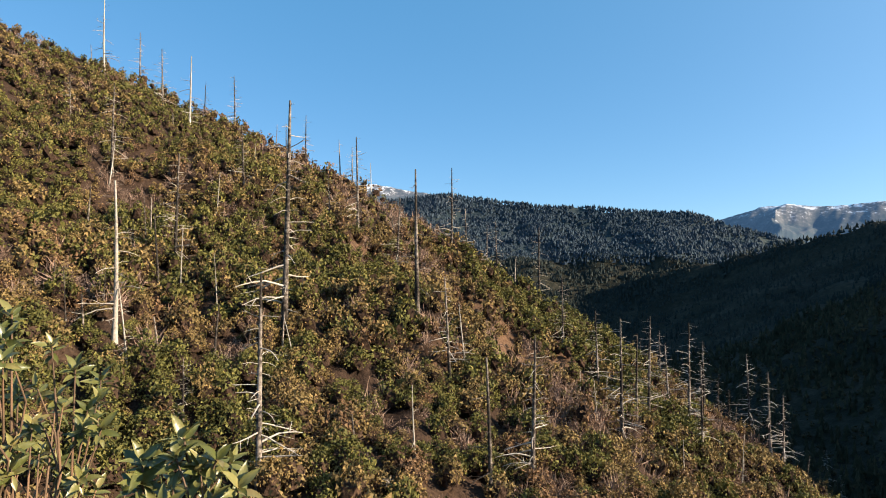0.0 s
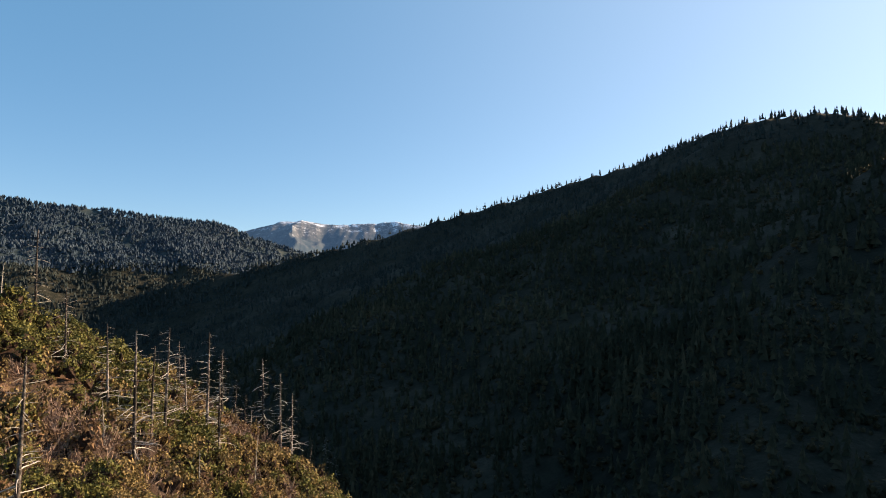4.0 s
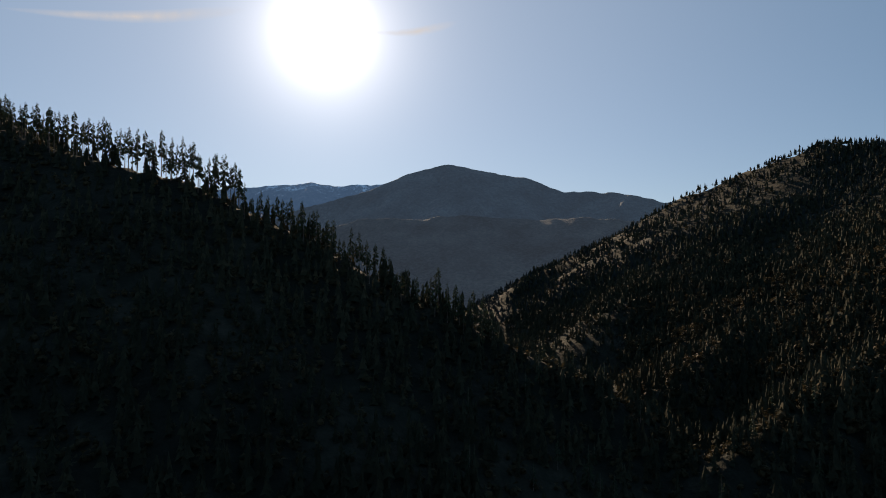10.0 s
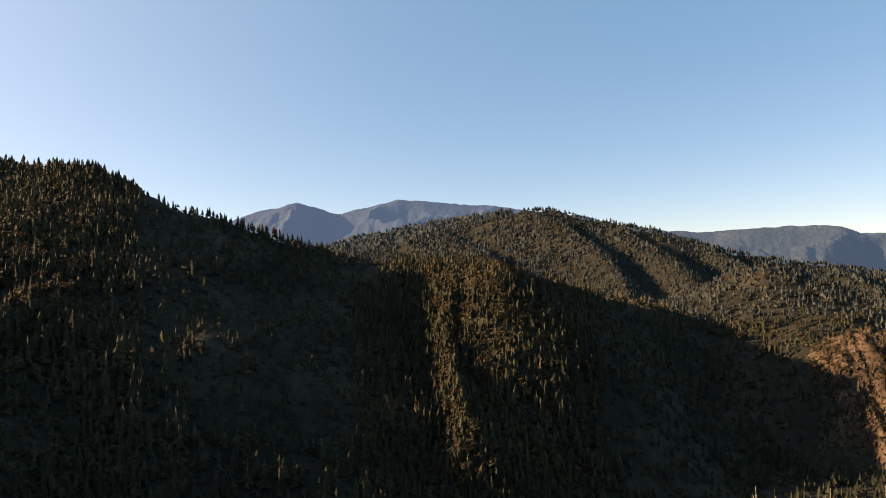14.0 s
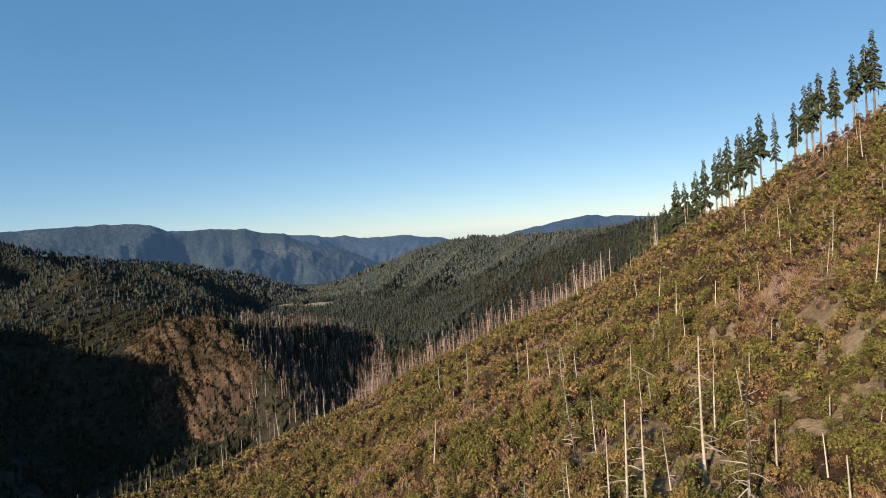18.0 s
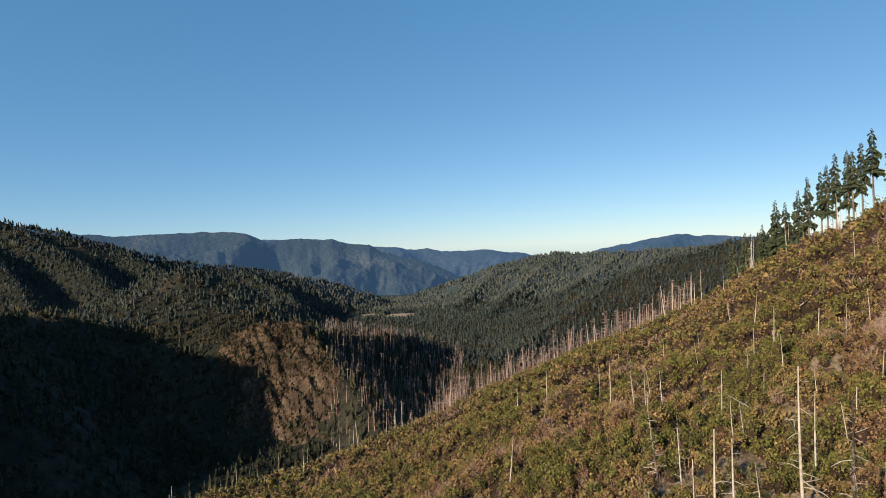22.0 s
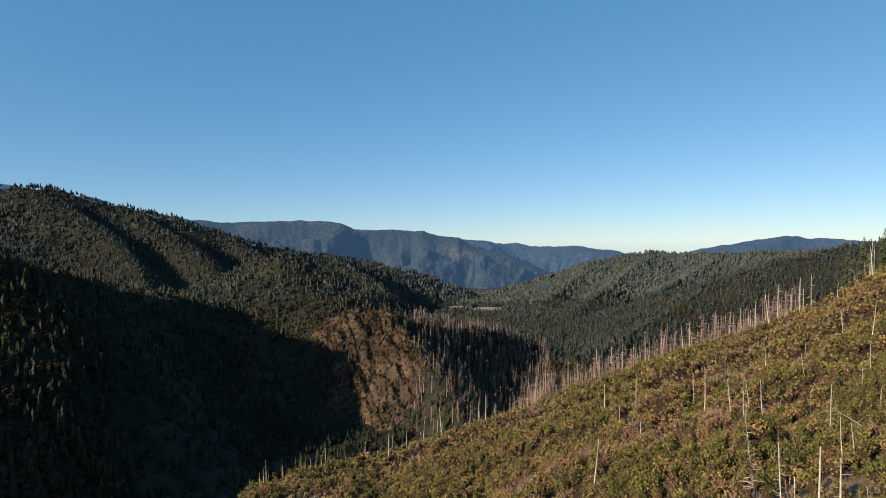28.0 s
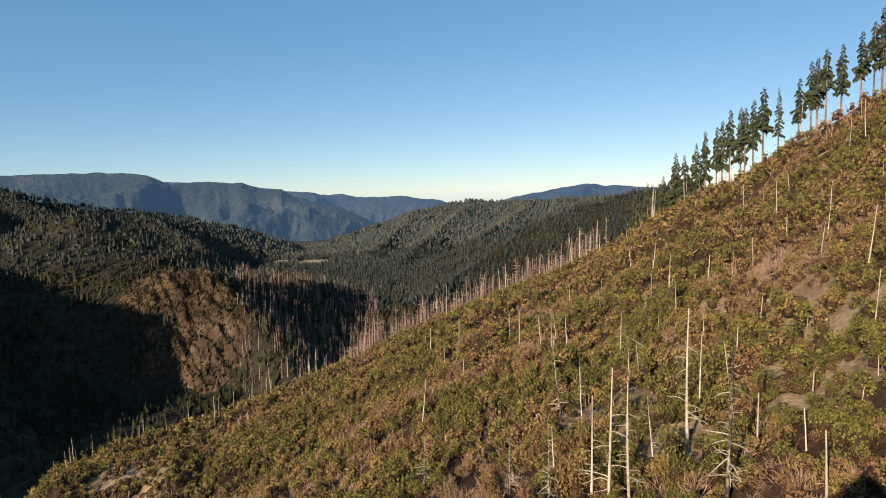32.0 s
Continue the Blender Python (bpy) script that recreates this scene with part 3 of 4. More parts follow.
def bush(leaves, leaf, seed, lumps=4, sides=5):
    """A rounded shrub a metre high and wide: small leaf sprays over several domes, round a close inner mass that is
    coloured dark as painted inner shade.
    """
    g = np.random.default_rng(seed)
    a = np.arange(lumps) * 2.4 + g.uniform(0, 6)
    r = 0.27 * np.sqrt(np.arange(lumps) / max(lumps - 1, 1)) * g.uniform(0.7, 1.1, lumps)
    c = np.stack([r * np.cos(a), r * np.sin(a), 0.66 - 1.1 * r * g.uniform(0.5, 1.4, lumps)], -1)
    rad = (0.2 + 0.16 / lumps ** 0.6) * g.uniform(0.85, 1.2, lumps)
    w = g.integers(0, lumps, leaves)
    d = g.normal(0, 1, (leaves, 3))
    d /= np.linalg.norm(d, axis=1, keepdims=True)
    d[:, 2] = np.where(d[:, 2] < -0.5, -d[:, 2], d[:, 2])
    p = c[w] + d * rad[w][:, None] * g.uniform(0.55, 1.12, (leaves, 1))
    n = d + g.normal(0, 0.8, d.shape)
    n /= np.linalg.norm(n, axis=1, keepdims=True)
    u = np.cross(n, g.normal(0, 1, d.shape))
    u /= np.linalg.norm(u, axis=1, keepdims=True)
    t = np.cross(n, u)
    size = leaf * g.uniform(0.6, 1.3, (leaves, 1))
    v = np.stack([p - u * size * 0.8, p + t * size * 0.7 + u * size * 0.5, p + u * size * 0.6 - t * size * 0.7], 1).reshape(-1, 3)
    f = np.arange(leaves * 3).reshape(-1, 3)
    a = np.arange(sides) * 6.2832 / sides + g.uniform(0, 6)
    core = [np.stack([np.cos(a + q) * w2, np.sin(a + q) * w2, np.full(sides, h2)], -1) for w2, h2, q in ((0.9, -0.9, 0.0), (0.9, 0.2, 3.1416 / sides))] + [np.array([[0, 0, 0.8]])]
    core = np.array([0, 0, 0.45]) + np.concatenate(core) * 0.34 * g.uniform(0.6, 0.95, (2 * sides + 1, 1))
    tri = []
    for s in range(sides):
        e = (s + 1) % sides
        tri += [(s, e, sides + s), (e, sides + e, sides + s), (sides + s, sides + e, 2 * sides)]
    f = np.concatenate([f, np.array(tri) + len(v)])
    v = np.concatenate([v, core])
    return v, f


def twiggy(count, seed, thin=0.011):
    """A leafless shrub: a fuzzy dome of fine twigs at many slants."""
    g = np.random.default_rng(seed)
    d = g.normal(0, 1, (count, 3))
    d[:, 2] = np.abs(d[:, 2])
    d /= np.linalg.norm(d, axis=1, keepdims=True)
    foot = d * np.array([0.46, 0.46, 0.66]) * g.uniform(0.3, 0.9, (count, 1))
    tip = foot + (d * 0.7 + g.normal(0, 0.5, (count, 3)) + np.array([0, 0, 0.35])) * g.uniform(0.16, 0.3, (count, 1))
    side = np.cross(tip - foot, g.normal(0, 1, (count, 3)))
    side = side / np.linalg.norm(side, axis=1, keepdims=True) * g.uniform(0.6, 1.4, (count, 1)) * thin
    v = np.stack([foot - side, foot + side, tip], 1)
    return v.reshape(-1, 3), np.arange(count * 3).reshape(-1, 3)


def spire(tiers, sides, seed, narrow=0.16, low0=0.06):
    """A conifer a metre high: ragged, drooping tiers of boughs round a tapering mass."""
    g = np.random.default_rng(seed)
    v, f = [], []
    for k in range(tiers):
        low, high = low0 + (0.9 - low0) * k / tiers, low0 + (0.9 - low0) * (k + 1.9) / tiers
        rad = narrow * (1 - 0.85 * k / tiers) ** 0.85 * g.uniform(0.75, 1.2)
        top = len(v)
        v.append((g.normal(0, 0.012), g.normal(0, 0.012), min(high, 1.0)))
        a0 = g.uniform(0, 6.3)
        for s in range(sides):
            a = a0 + 6.2832 * (s + g.uniform(-0.25, 0.25)) / sides
            r = rad * (1.3 if s % 2 else 0.6) * g.uniform(0.7, 1.25)
            v.append((r * math.cos(a), r * math.sin(a), low + g.uniform(-0.05, 0.04) - (0.02 if s % 2 else -0.03)))
        for s in range(sides):
            f.append((top, top + 1 + s, top + 1 + (s + 1) % sides))
    return np.array(v), np.array(f)


def polar(n, az0, az1, r0, r1):
    a, r = np.radians(rng.uniform(az0, az1, n)), np.sqrt(rng.uniform(r0 * r0, r1 * r1, n))
    return r * np.sin(a), r * np.cos(a)


def grow_shrubs():
    bands = [(8, 50, 330, 1), (50, 78, 2500, 0), (78, 140, 10800, 1), (140, 240, 20000, 2), (240, 430, 42000, 3)]
    shapes = [[bush(400, 0.048, 40 + k, 7, 5) for k in range(6)], [bush(135, 0.072, 50 + k, 5, 4) for k in range(6)], [bush(50, 0.103, 60 + k, 3, 4) for k in range(6)],
              [bush(16, 0.16, 70 + k, 2, 3) for k in range(6)]]
    worn = [(stand(az, el), size) for az, el, size in BARE]
    for r0, r1, n, lod in bands:
        lists = []
        for az0, az1, share in ((-152, -68, 0.52), (-40, 46, 0.48 if lod < 3 else 0.05)):
            x, y = polar(int(n * share), az0, az1, r0, r1)
            z = height(x, y)
            keep = (home_hill(x, y) > z - 5) & (np.hypot(x, y) < brow_at(x, y) + 7) & ((fractal(x, y, 26, 3, 31) > -0.3) | (rng.random(len(x)) < 0.85))
            for c, size in worn:
                gap = np.hypot(x - c.x, y - c.y) + 3 * fractal(x, y, 5, 2, 4)
                keep &= (gap > size) | (rng.random(len(x)) < 0.25)
            lists.append(np.stack([x, y, z - 0.25], -1)[keep])
        p = np.concatenate(lists)
        kind = fractal(p[:, 0], p[:, 1], 18, 3, 77) + rng.normal(0, 0.26, len(p)) + np.where(p[:, 0] < -60, 0.02, 0.06)
        wide = (1.5 + 2.3 * rng.random(len(p)) ** 2) * (1.15 if lod == 3 else 1.0) * np.where(p[:, 0] < -50, 1.0, 1.22)
        sizes = np.stack([wide, wide * rng.uniform(0.75, 1.3, len(p))], -1)
        where = ("beside the viewpoint", "in the hollow", "halfway up the spurs", "on the far spur")[lod]
        for name, mat, lo, hi, label in (("green_shrubs", LEAF_GREEN, -9, -0.05, "dense dark green evergreen shrubs "), ("olive_shrubs", LEAF_OLIVE, -0.05, 0.21, "yellow-green sunlit shrubs "),
                                         ("rust_shrubs", LEAF_RUST, 0.21, 0.28, "rust-brown autumn shrubs "), ("bare_shrubs", TWIG, 0.28, 9, "leafless grey-brown brush ")):
            pick = (kind >= lo) & (kind < hi)
            if pick.sum() < 3:
                continue
            use = shapes[lod] if mat is not TWIG else [twiggy((170, 80, 36, 16)[lod], 90 + k, (0.011, 0.016, 0.026, 0.045)[lod]) for k in range(4)]
            # inner faces of leafy shrubs take the dark litter tone in place of shadow
            scatter(name, mat, use, p[pick], sizes[pick] * (1 if mat is not TWIG else 0.9), label + where, "shrubs", leaves=(400, 135, 50, 16)[lod] if mat is not TWIG else None, inner=SHADE_LITTER if mat is not TWIG else None)


grow_shrubs()


def grow_brush():
    """Low dead brush and dry tufts between the shrubs."""
    tufts = [twiggy(11, 190 + k, 0.018) for k in range(5)]
    lists = []
    for az0, az1, n in ((-150, -68, 3500), (-40, 46, 2500)):
        x, y = polar(n, az0, az1, 20, 240)
        z = height(x, y)
        keep = home_hill(x, y) > z - 5
        lists.append(np.stack([x, y, z - 0.05], -1)[keep])
    p = np.concatenate(lists)
    wide = rng.uniform(0.7, 1.7, len(p))
    scatter("dry_brush", TWIG, tufts, p, np.stack([wide * 1.4, wide * 0.8], -1), "low tufts of dead brush on bare earth", "brush")


grow_brush()


def in_meadow(x, y):
    """The two clearings on the valley floor."""
    inside = np.zeros(np.shape(x), bool)
    for az, r, wide, deep in ((238.5, 2290, 74, 70), (235.5, 2330, 46, 85)):
        c, a = bearing(az, 0, r), radians(az)
        along = (x - c.x) * math.cos(a) - (y - c.y) * math.sin(a)
        away = (x - c.x) * math.sin(a) + (y - c.y) * math.cos(a)
        inside |= (along / wide) ** 2 + (away / deep) ** 2 + 0.5 * fractal(x, y, 60, 2, 6) < 1
    return inside


# stretches of the far land that lie behind nearer hills or in deep shade carry fewer trees: bearings and share
SCREENED = {"upland_forest": [(8, 76, 0.5), (84, 104, 0.15)], "valley_forest": [(42, 103, 0.1), (138, 176, 0.1)]}


def grow_forest():
    near = [spire(6, 6, 300 + k, 0.15) for k in range(6)]
    mid = [spire(4, 6, 320 + k, 0.17) for k in range(6)]
    far = [spire(3, 5, 340 + k, 0.22) for k in range(5)]
    tiny = [spire(2, 4, 350 + k, 0.26) for k in range(5)]
    oak = [bush(24, 0.13, 360 + k, 3, 4) for k in range(6)]
    clump = [bush(10, 0.19, 370 + k, 2, 4) for k in range(6)]
    jobs = [("canyon_conifers", FOREST, near, 5200, 230, 560, 12, 232, (9, 24), 0.9, "dark conifers on the canyon sides"),
            ("canyon_oaks", FOREST_OAK, clump, 6500, 230, 560, 12, 232, (3.5, 8), 1.0, "olive and rusty broadleaf trees on the canyon sides"),
            ("conifer_forest", FOREST, mid, 18500, 560, 1250, 8, 262, (8, 20), 1.0, "mixed conifer forest on steep hillsides"),
            ("hillside_oaks", FOREST_OAK, clump, 13000, 560, 1250, 8, 262, (4, 8), 1.0, "olive and brown broadleaf trees between the conifers"),
            ("upland_forest", FOREST_FAR_HAZY, far, 44000, 1250, 2000, 4, 274, (8, 18), 0.85, "conifer forest over the higher slopes"),
            ("upland_oaks", FOREST_OAK, clump, 15000, 1150, 2300, 122, 272, (5, 9), 1.1, "brown broadleaf trees among the conifers of the higher slopes"),
            ("spur_oaks", FOREST_OAK, oak, 5200, 480, 1000, 184, 206, (5, 10), 1.0, "brown broadleaf trees on the steep spur across the canyon"),
            ("spur_conifers", FOREST, mid, 2200, 480, 1000, 184, 206, (9, 20), 0.9, "conifers on the steep spur across the canyon"),
            ("rib_conifers", FOREST, mid, 2600, 400, 1150, 132, 166, (9, 22), 0.9, "conifers along the ribs of the hill across the canyon"),
            ("rib_oaks", FOREST_OAK, oak, 5200, 400, 1150, 132, 166, (5, 11), 1.0, "brown broadleaf trees along the ribs of the hill"),
            ("hill_forest", FOREST, far, 15000, 1050, 1850, 122, 190, (9, 19), 1.0, "close conifer forest on the hill across the canyon"),
            ("valley_forest", FOREST_FAR_HAZY, tiny, 46000, 2000, 2500, -14, 272, (9, 18), 1.0, "conifer forest on the hills round the valley"),
            ("distant_forest", FOREST_HAZY, tiny, 26000, 2450, 3450, -14, 35, (11, 20), 1.2, "far conifer forest with blue haze in its colour"),
            ("distant_forest", FOREST_NORTH_HAZY, tiny, 28000, 2450, 3100, 178, 274, (10, 18), 1.2, "far conifer forest beyond the valley with blue haze in its colour")]
    for name, mat, shapes, n, r0, r1, az0, az1, tall, girth, label in jobs:
        x, y = polar(n, az0, az1, r0, r1)
        z = height(x, y)
        keep = ~(home_hill(x, y) > z - 9) & (fractal(x, y, 90, 3, 55) > (-0.75 if r1 < 2100 else -0.4)) & ~in_meadow(x, y)
        cliff = on_cliff(x, y)
        keep &= (cliff < 0.25) | (rng.random(n) < (0.5 if mat is FOREST_OAK else 0.1))
        z = np.where(cliff > 0.05, z + scarp_lift(x, y), z)
        bearings = np.degrees(np.arctan2(x, y)) % 360
        for lo, hi, share in SCREENED.get(name, ()):
            keep &= ~((bearings > lo) & (bearings < hi)) | (rng.random(n) < share)
        burnt = (bearings > 126) & (bearings < 146) & (np.hypot(x, y) > 1380)
        keep &= ~burnt | (rng.random(n) < 0.3)
        facing = height(x * 0.985, y * 0.985) < z + 3
        keep &= facing | (rng.random(n) < 0.12)
        tip = rng.uniform(*tall, n) * (0.75 + 0.5 * (fractal(x, y, 70, 2, 66) + 0.5))
        wide = (np.maximum(tip, 14) if mat is not FOREST_OAK else tip * 1.1) * rng.uniform(0.9, 1.4, n) * girth
        sizes = np.stack([wide, tip], -1)
        scatter(name, mat, shapes, np.stack([x, y, z - 0.5], -1)[keep], sizes[keep], label, "forest", 0.02)


grow_forest()


# ---- single things ----
def part(name, me, parent, label="", m=None):
    ob = new(name, me)
    ob.parent = parent
    if m is not None:
        ob.matrix_basis = m
    return tagged(ob, label)


def tube(path, radii, sides=6):
    """Corners and faces of a round, tapering stem along a path."""
    v, f = [], []
    for k, (p, r) in enumerate(zip(path, radii)):
        p = Vector(p)
        d = (Vector(path[min(k + 1, len(path) - 1)]) - Vector(path[max(k - 1, 0)])).normalized()
        u = d.orthogonal().normalized()
        w = d.cross(u)
        for s in range(sides):
            a = 6.28318 * s / sides
            v.append(tuple(p + (u * math.cos(a) + w * math.sin(a)) * r))
    for k in range(len(path) - 1):
        for s in range(sides):
            t = (s + 1) % sides
            f.append((k * sides + s, k * sides + t, (k + 1) * sides + t, (k + 1) * sides + s))
    return v, f


def tube_mesh(name, path, radii, mat, sides=6):
    v, f = tube(path, radii, sides)
    return mesh_of(name, v, f, mat, True)


def limb_meshes(mat, count, seed):
    """Dead limbs a metre long, drooping and forked."""
    g, made = random.Random(seed), []
    for k in range(count):
        bend, side = g.uniform(-0.3, 0.1), g.uniform(-0.12, 0.12)
        path = [(s, side * s * s, 0.1 * math.sin(2.6 * s) * (1 if k % 2 else -0.4) + bend * s * s + g.gauss(0, 0.008)) for s in (0, 0.2, 0.45, 0.7, 0.88, 1)]
        v, f = tube(path, (0.03, 0.026, 0.022, 0.018, 0.013, 0.007), 4)
        for q in range(2):
            at_ = 0.4 + 0.3 * q
            o = Vector((at_, side * at_ * at_, 0.1 * math.sin(2.6 * at_) * (1 if k % 2 else -0.4) + bend * at_ * at_))
            tip = o + Vector((g.uniform(0.2, 0.35), g.choice((-1, 1)) * g.uniform(0.15, 0.3), g.uniform(-0.18, 0.1)))
            v2, f2 = tube([o, tip], (0.012, 0.005), 3)
            f += [tuple(i + len(v) for i in q4) for q4 in f2]
            v += v2
        made.append(mesh_of("branch", v, f, mat, True))
    return made


DEAD_LIMBS = {"pale": limb_meshes(BLEACHED, 8, 3), "dark": limb_meshes(CHARRED, 4, 4)}


def dead_tree(tall, seed, limbs, lean=0.02, bark=None, limb_kind="pale", broken=False, reach=1.0):
    """A burnt, limbless or half-limbed snag, tall metres high: trunk, root flare and each dead branch."""
    g = random.Random(seed)
    root = new("dead_tree")
    base = 0.0115 * tall + 0.05
    n = 7
    path, radii = [], []
    wob = [Vector((g.gauss(0, lean), g.gauss(0, lean), 0)) for _ in range(2)]
    for k in range(n):
        s = k / (n - 1)
        path.append(wob[0] * (s * tall) + wob[1] * (s * s * tall) + Vector((0, 0, -0.8 + s * (tall + 0.8))))
        radii.append(g.uniform(0.92, 1.08) * base * ((1.35 if k == 0 else 1) * (1 - s) * 0.7 + (0.5 if broken else 0.3)))
    part("trunk", tube_mesh("trunk", path, radii, bark or BLEACHED, 7), root)
    for k in range(limbs):
        s = 0.18 + 0.8 * ((k + g.random()) / limbs) ** 1.15
        i = min(int(s * (n - 1)), n - 2)
        p = path[i].lerp(path[i + 1], s * (n - 1) - i)
        size = reach * (1.0 + 2.7 * (1 - s)) * g.uniform(0.45, 1.2) * (tall / 18)
        part("branch", g.choice(DEAD_LIMBS[limb_kind]), root, m=Matrix.Translation(p) @ pose(0, 0, 0, g.uniform(-25, 25), g.uniform(-22, 20), g.uniform(0, 360)) @ Matrix.Diagonal((size, size, size, 1)))
    return root


SNAGS = {}
for key, args in {"branched": (18, 11, 34, 0.015, CHARRED, "pale"), "feathered": (18, 12, 42, 0.012, CHARRED, "pale"), "pale": (18, 13, 20, 0.02, BLEACHED, "pale"),
                  "pole": (18, 14, 5, 0.02, BLEACHED, "pale"), "dark_pole": (18, 15, 8, 0.02, CHARRED, "dark"), "crest": (14, 16, 5, 0.025, BLEACHED, "pale"),
                  "crest_thin": (14, 17, 2, 0.03, BLEACHED, "pale")}.items():
    SNAGS[key] = dead_tree(*args)
SNAGS["stub"] = dead_tree(6, 18, 1, 0.03, BLEACHED, "pale", True)
SNAGS["dark_stub"] = dead_tree(6, 19, 0, 0.03, CHARRED, "dark", True)
LABELS = {"branched": "charred standing dead tree with pale bare branches", "feathered": "charred dead conifer with many drooping bare branches", "pale": "bleached grey dead tree with a few broken limbs",
          "pole": "white barkless dead trunk standing in shrubs", "dark_pole": "thin blackened dead trunk on the slope", "crest": "bleached dead tree on the crest of the spur",
          "crest_thin": "thin white dead trunk on the crest", "stub": "broken pale snag standing among shrubs", "dark_stub": "short charred stump standing among shrubs"}
TALL = {"crest": 14, "crest_thin": 14, "stub": 6, "dark_stub": 6}
used = set()
ROOTS = dict(SNAGS)


def place(kinds, key, where, tall, turn, lean=(0, 0), group="burnt dead trees", slim=1.0):
    """Stand one of the built kinds at a place, scaled to a height; the first stand uses the built one itself."""
    m = Matrix.Translation(where) @ pose(0, 0, 0, lean[0], lean[1], turn)
    ob = kinds[key]
    size = tall / TALL.get(key, 18)
    if key in used:
        ob = copy_thing(ob, m)
    else:
        used.add(key)
    thick = size ** 0.8 * slim
    ob.matrix_basis = m @ Matrix.Diagonal((thick, thick, size, 1))
    return tagged(ob, LABELS[key], "tree", group)


# dead trees of the east spur: bearing, rise of the foot, rise of the tip
SNAGS_UPPER = [(-28.8, 15.8, 21.2), (-29.7, 16.3, 17.8), (-26.2, 15.9, 19.2), (-24.4, 13.2, 18.2), (-22.3, 11.7, 17.9), (-21.1, 14.2, 16.0), (-18.6, 13.2, 16.7), (-28.1, 7.8, 15.0),
               (-27.7, -5.9, 7.4), (-23.3, -0.5, 9.8), (-24.5, -1.9, 4.8), (-17.8, 7.3, 12.7), (-14.3, -7.0, 15.0), (-12.5, 10.1, 13.8), (-9.4, 8.7, 11.8), (-7.8, 3.1, 12.1),
               (-15.1, 10.9, 12.9), (-2.3, -5.2, 9.3), (0.8, 1.8, 9.4), (-4.3, -0.6, 6.7), (0.6, -10.3, -0.6), (4.0, 0.5, 4.2), (5.0, -0.6, 4.5), (8.8, -3.1, 3.8),
               (10.8, -7.2, -0.6), (-16.3, -19.0, -0.3), (8.0, -19.7, -5.8), (4.3, -19.8, -7.9), (-8.0, -16.4, -12.6), (-20.1, -7.7, -2.9), (-22.5, -13.1, -7.2), (-24.4, -7.5, -3.8)]
SNAGS_LOWER = [(13.9, -10.5, -3.6), (15.9, -15.8, -4.2), (17.1, -12.9, -5.5), (18.1, -13.1, -4.0), (19.1, -7.9, -5.2), (19.8, -12.5, -6.4), (21.4, -13.7, -4.5), (22.6, -11.4, -6.0),
               (22.4, -15.0, -8.1), (23.6, -12.2, -8.6), (24.5, -12.6, -9.9), (26.0, -13.2, -6.9), (27.5, -13.8, -8.3), (28.4, -15.6, -10.0), (29.9, -16.2, -14.4), (31.4, -17.2, -13.7),
               (32.3, -17.4, -15.4), (-29.8, 3.6, 6.8), (-26.4, 0.0, 4.2), (-25.2, 1.9, 6.1), (-29.8, -6.3, -1.8), (-31.1, 12.2, 15.4), (-23.6, 11.4, 13.2), (-14.2, 11.0, 13.0),
               (-8.3, 7.9, 11.2), (-6.6, 8.0, 9.8), (-27.1, -8.2, -5.5), (-4.5, 3.1, 5.2), (2.2, 2.6, 5.7), (6.6, -0.3, 1.2), (-10.3, 4.6, 8.7), (-14.5, -8.0, -3.8)]
# dead trees of the west spur
SNAGS_WEST = [(-85.0, -26.3, -12.5), (-84.4, -14.4, -11.9), (-78.8, -17.5, -14.9), (-77.6, -24.9, -19.3), (-86.7, -8.6, -6.0), (-80.9, -4.7, -2.6), (-77.9, -2.7, 0.0), (-76.8, 2.5, 4.9),
              (-75.8, 3.3, 6.0), (-89.4, -9.7, -8.1), (-88.2, -22.0, -10.6), (-90.7, -13.1, -11.2), (-88.4, -13.8, -12.8), (-80.4, -12.6, -11.5), (-79.3, -12.1, -10.7), (-95.0, -27.6, -16.0),
              (-93.1, -27.4, -16.5), (-96.5, -26.8, -18.5), (-100.0, -14.9, -11.4), (-100.0, -8.6, -6.5), (-95.9, -6.0, -3.0), (-95.1, -5.0, -2.8), (-91.2, -3.1, -0.1), (-91.0, -2.8, -0.4),
              (-82.7, -21.3, -17.0), (-79.1, -21.2, -17.8), (-75.5, -17.4, -15.6), (-74.5, -14.7, -13.5), (-74.6, -0.5, 1.2), (-104.1, -27.2, -21.8), (-112.2, -26.6, -21.5), (-100.4, -27.9, -21.1)]
pick = random.Random(5)
for rows, group in ((SNAGS_UPPER, "burnt dead trees on the east spur"), (SNAGS_LOWER, "burnt dead trees on the east spur"), (SNAGS_WEST, "bleached dead trees on the west spur")):
    for az, foot, tip in rows:
        spot = stand(az, foot)
        d = math.hypot(spot.x, spot.y)
        tall = max(2.0, d * math.tan(radians(tip)) - spot.z)
        if rows is SNAGS_WEST:
            key = "stub" if tall < 6 else pick.choice(("pole", "pale", "pale"))
            if (az, foot) == (-85.0, -26.3) or az < -99:
                key = "branched"
        else:
            key = "dark_stub" if tall < 6 else pick.choice(("branched", "feathered", "branched", "branched", "pale", "dark_pole"))
            if az > 12 and tall > 6:
                key = pick.choice(("feathered", "branched", "feathered"))
            if (az, foot) == (-27.7, -5.9):
                key = "pale"
        place(ROOTS, key, spot, tall, pick.uniform(0, 360), (pick.gauss(0, 1.2), pick.gauss(0, 1.2)), group, 0.9 if rows is SNAGS_WEST else 1.25)
